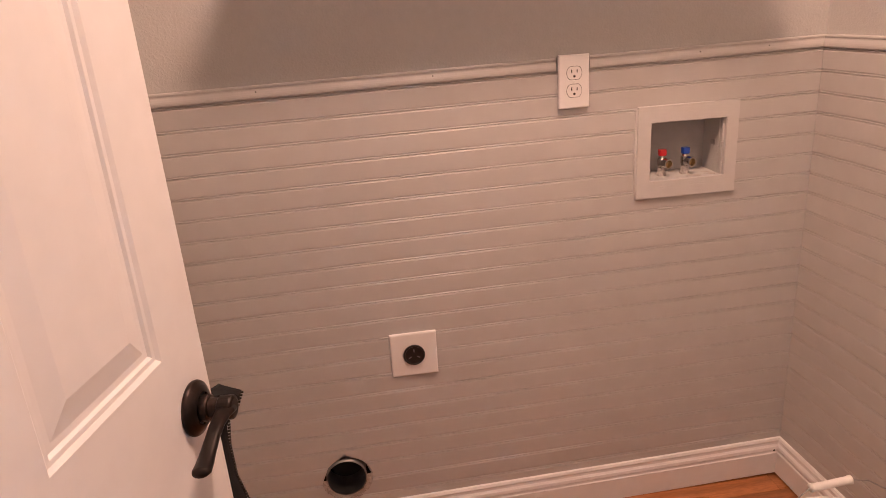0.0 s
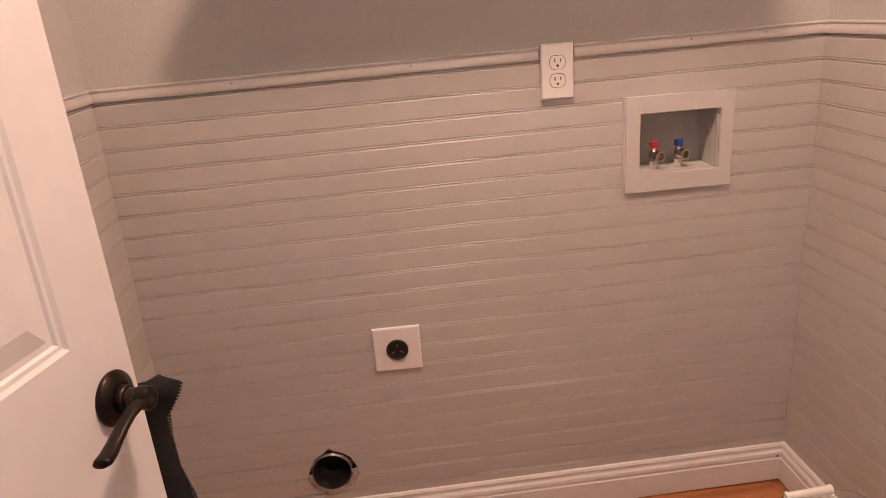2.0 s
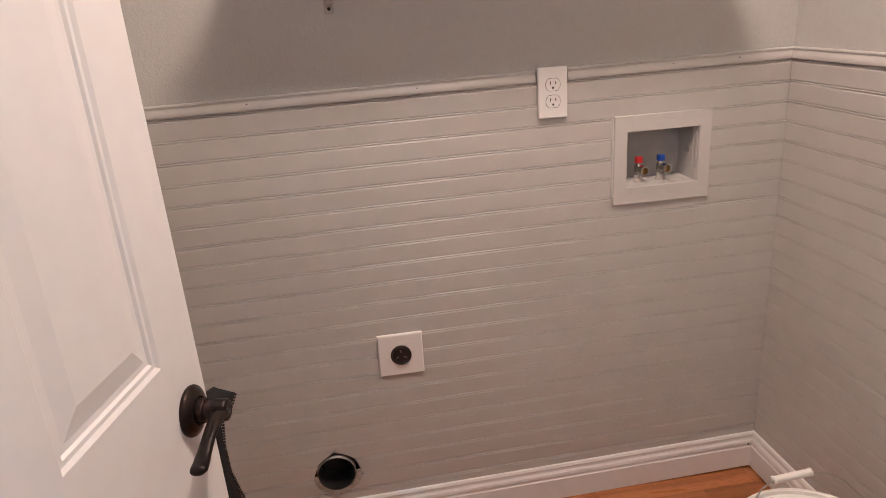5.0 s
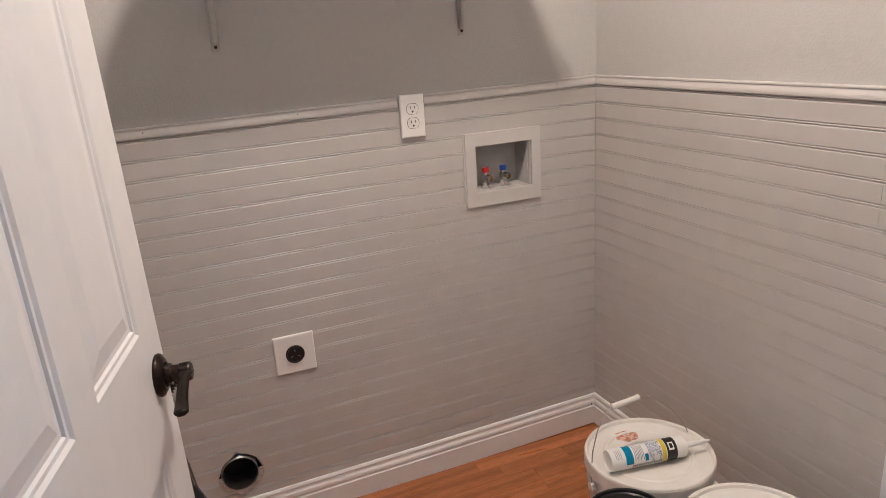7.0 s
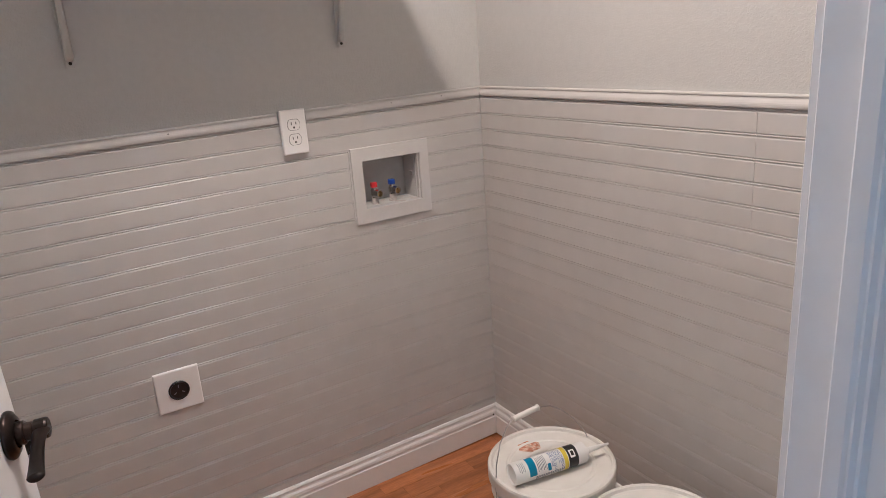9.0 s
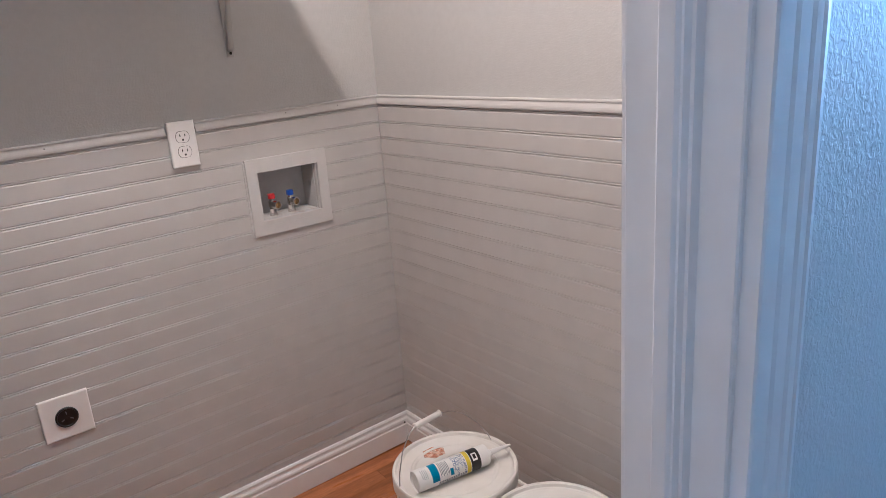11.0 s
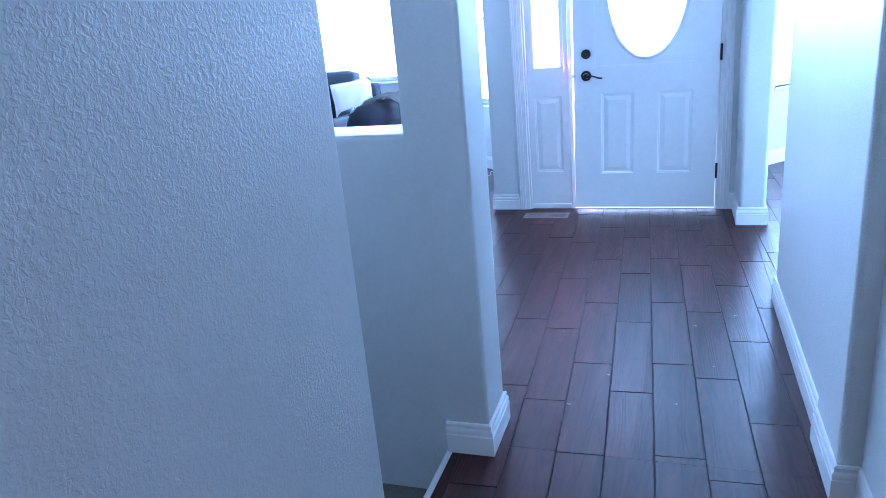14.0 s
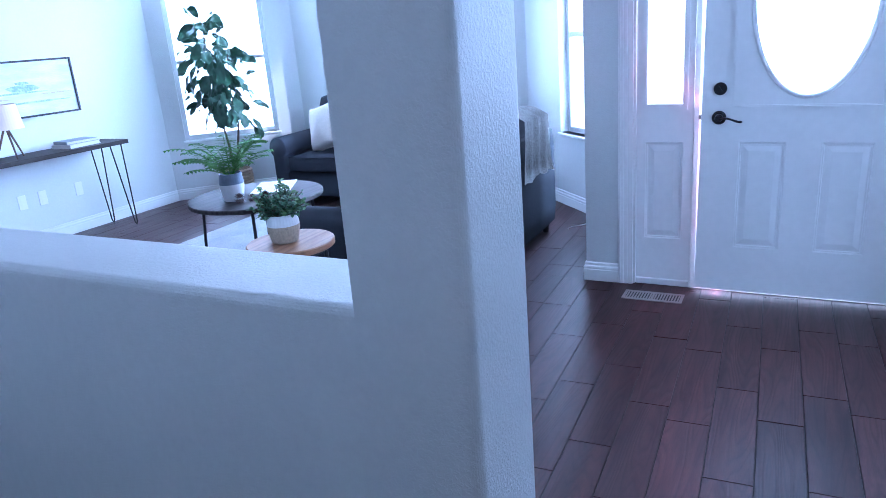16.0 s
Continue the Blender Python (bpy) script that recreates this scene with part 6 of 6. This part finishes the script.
for s, text in (("back", "greige beadboard wainscot on the laundry's back wall"), ("right", "greige beadboard wainscot on the laundry's side wall"), ("left", "greige beadboard wainscot behind the open door")):
    wainscot(s, text)
PITCH, Z_TOP = 0.0498, 1.1935
EDGE = [(0.0, 0.0), (0.0364, 0.0), (0.0370, -0.0002), (0.0393, -0.0017), (0.0397, -0.0027), (0.0404, -0.0027), (0.0412, -0.0002), (0.0420, 0.0001), (0.0432, 0.0001), (0.0446, -0.0012), (0.0450, -0.0029), (0.0459, -0.0029), (0.0467, -0.0003), (0.0471, 0.0), (0.0498, 0.0)]
SAMPLED = [(0.005 * k, 0.0) for k in range(8)] + EDGE[1:]


def board(a, b, z0, z1, place, parent, cut=None):
    """One board from a to b (numbers, or a function of height at b's or a's end); place(u, out, z) gives the point."""
    prof = [(z, o) for z, o in ((z1 - PITCH + q, d) for q, d in (SAMPLED if cut else EDGE)) if z >= z0 - 1e-6]
    bm = bmesh.new()
    ends = []
    for f in (a, b):
        ends.append([bm.verts.new(place(f(z) if callable(f) else f, o, z)) for z, o in prof] + [bm.verts.new(place(f(prof[-1][0]) if callable(f) else f, -0.0118, prof[-1][0])), bm.verts.new(place(f(prof[0][0]) if callable(f) else f, -0.0118, prof[0][0]))])
    n = len(ends[0])
    for i in range(n):
        bm.faces.new((ends[0][i], ends[0][(i + 1) % n], ends[1][(i + 1) % n], ends[1][i]))
    bm.faces.new(ends[0][::-1])
    bm.faces.new(ends[1])
    return part("board", bm, "bead", parent)


def on_back(u, o, z):
    return (u, BACK - o, z - SLOPE * (RIGHT - u))


def on_right(u, o, z):
    return (RIGHT - o, u, z + 0.006 * (BACK - u))


def on_left(u, o, z):
    return (LEFT + o, u, z - SLOPE * (RIGHT - LEFT))


vx, vz, vr = VENT
def vent_side(sgn):
    return lambda z: vx + sgn * vr * (1 + 0.05 * math.sin(40 * z)) * math.sqrt(max(0.0, 1 - ((z - vz - SLOPE * (RIGHT - vx)) / vr) ** 2))


z1 = Z_TOP
while z1 > 0.1:
    z0 = max(z1 - PITCH, 0.095)
    back = wains["back"]
    if z0 < 1.053 and z1 > 0.911:
        board(LEFT, 0.8365, z0, z1, on_back, back)
        board(1.0235, RIGHT, z0, z1, on_back, back)
        if z1 > 1.06:
            board(0.8365, 1.0235, 1.058, z1, on_back, back)
    elif z0 < vz + vr + 0.017 and z1 > vz - vr + 0.01:
        board(LEFT, vent_side(-1), z0, z1, on_back, back, cut=True)
        board(vent_side(1), RIGHT, z0, z1, on_back, back, cut=True)
    else:
        board(LEFT, RIGHT, z0, z1, on_back, back)
    if z1 > 0.99:
        board(0.7715, BACK - 0.0005, z0, z1, on_right, wains["right"])
        board(INNER, 0.7707, z0, z1, on_right, wains["right"])
    else:
        board(INNER, BACK - 0.0005, z0, z1, on_right, wains["right"])
    board(INNER, BACK - 0.0005, z0, z1, on_left, wains["left"])
    z1 -= PITCH

laminate_floor = bpy.data.objects["floor_laundry"]
random.seed(3)
y, row = INNER - 0.07, 0
while y < BACK:
    w = 0.064
    x = LEFT - 0.08 - random.uniform(0, 0.4)
    while x < RIGHT:
        L = random.choice((0.3, 0.38, 0.46, 0.24))
        poly = clip([(x, y), (x + L, y), (x + L, y + w), (x, y + w)], LEFT, RIGHT, INNER - 0.07, BACK)
        if poly:
            q = [(px_ + (0.0004 if px_ < x + L / 2 else -0.0004), py_ + (0.0004 if py_ < y + w / 2 else -0.0004)) for px_, py_ in poly]
            ob = part("plank", prism(q, -0.006, 0.0), "laminate", laminate_floor)
        x += L
    y += w

TILE_L, TILE_W, TURN = 0.623, 0.1545, radians(2.3)
OFFSET = {0: 2.805, -1: 3.04, -2: 2.938, -3: 3.268, 1: 3.018, 2: 2.715, 3: 2.81, -4: 3.0, 4: 3.1, 5: 2.9, -5: 3.15}
AREAS = ((-1.7, 1.392, -0.862, 0.095), (1.392, 2.4, -0.862, 0.33), (2.4, 5.345, -0.82, 5.48), (3.77, 5.345, -4.2, -0.82), (5.345, 7.6, 0.9, 5.48), (5.345, 7.6, -4.2, -0.9))
random.seed(8)
far = bmesh.new()
near_count = 0
for row in range(-29, 38):
    off = OFFSET.get(row, random.uniform(2.7, 3.3))
    for k in range(-9, 9):
        u0, v1 = off + k * TILE_L - 2.8, -0.145 + TILE_W * row
        corners = [(u0, v1 - TILE_W), (u0 + TILE_L, v1 - TILE_W), (u0 + TILE_L, v1), (u0, v1)]
        g = 0.0014
        inset = [(corners[0][0] + g, corners[0][1] + g), (corners[1][0] - g, corners[1][1] + g), (corners[2][0] - g, corners[2][1] - g), (corners[3][0] + g, corners[3][1] - g)]
        world_pts = [(2.8 + math.cos(TURN) * u - math.sin(TURN) * v, math.sin(TURN) * u + math.cos(TURN) * v) for u, v in inset]
        cx, cy = sum(p[0] for p in world_pts) / 4, sum(p[1] for p in world_pts) / 4
        for area in AREAS:
            poly = clip(world_pts, *area)
            if len(poly) < 3:
                continue
            near = -0.9 < cy < 1.35 and 1.3 < cx < 5.4 and near_count < 300
            bm = bmesh.new() if near else far
            jit = random.uniform(-0.0006, 0.0006)
            mx, my = sum(p[0] for p in poly) / len(poly), sum(p[1] for p in poly) / len(poly)
            lo = [bm.verts.new((px_, py_, -0.0028)) for px_, py_ in poly]
            hi = [bm.verts.new((px_ + (mx - px_) * 0.004, py_ + (my - py_) * 0.02, jit)) for px_, py_ in poly]
            n = len(poly)
            bm.faces.new(hi)
            for i in range(n):
                bm.faces.new((lo[i], lo[(i + 1) % n], hi[(i + 1) % n], hi[i]))
            if near:
                near_count += 1
                part("tile", bm, "tile", floor)
tagged(part("tiles", far, "tile", floor), kind="stuff")
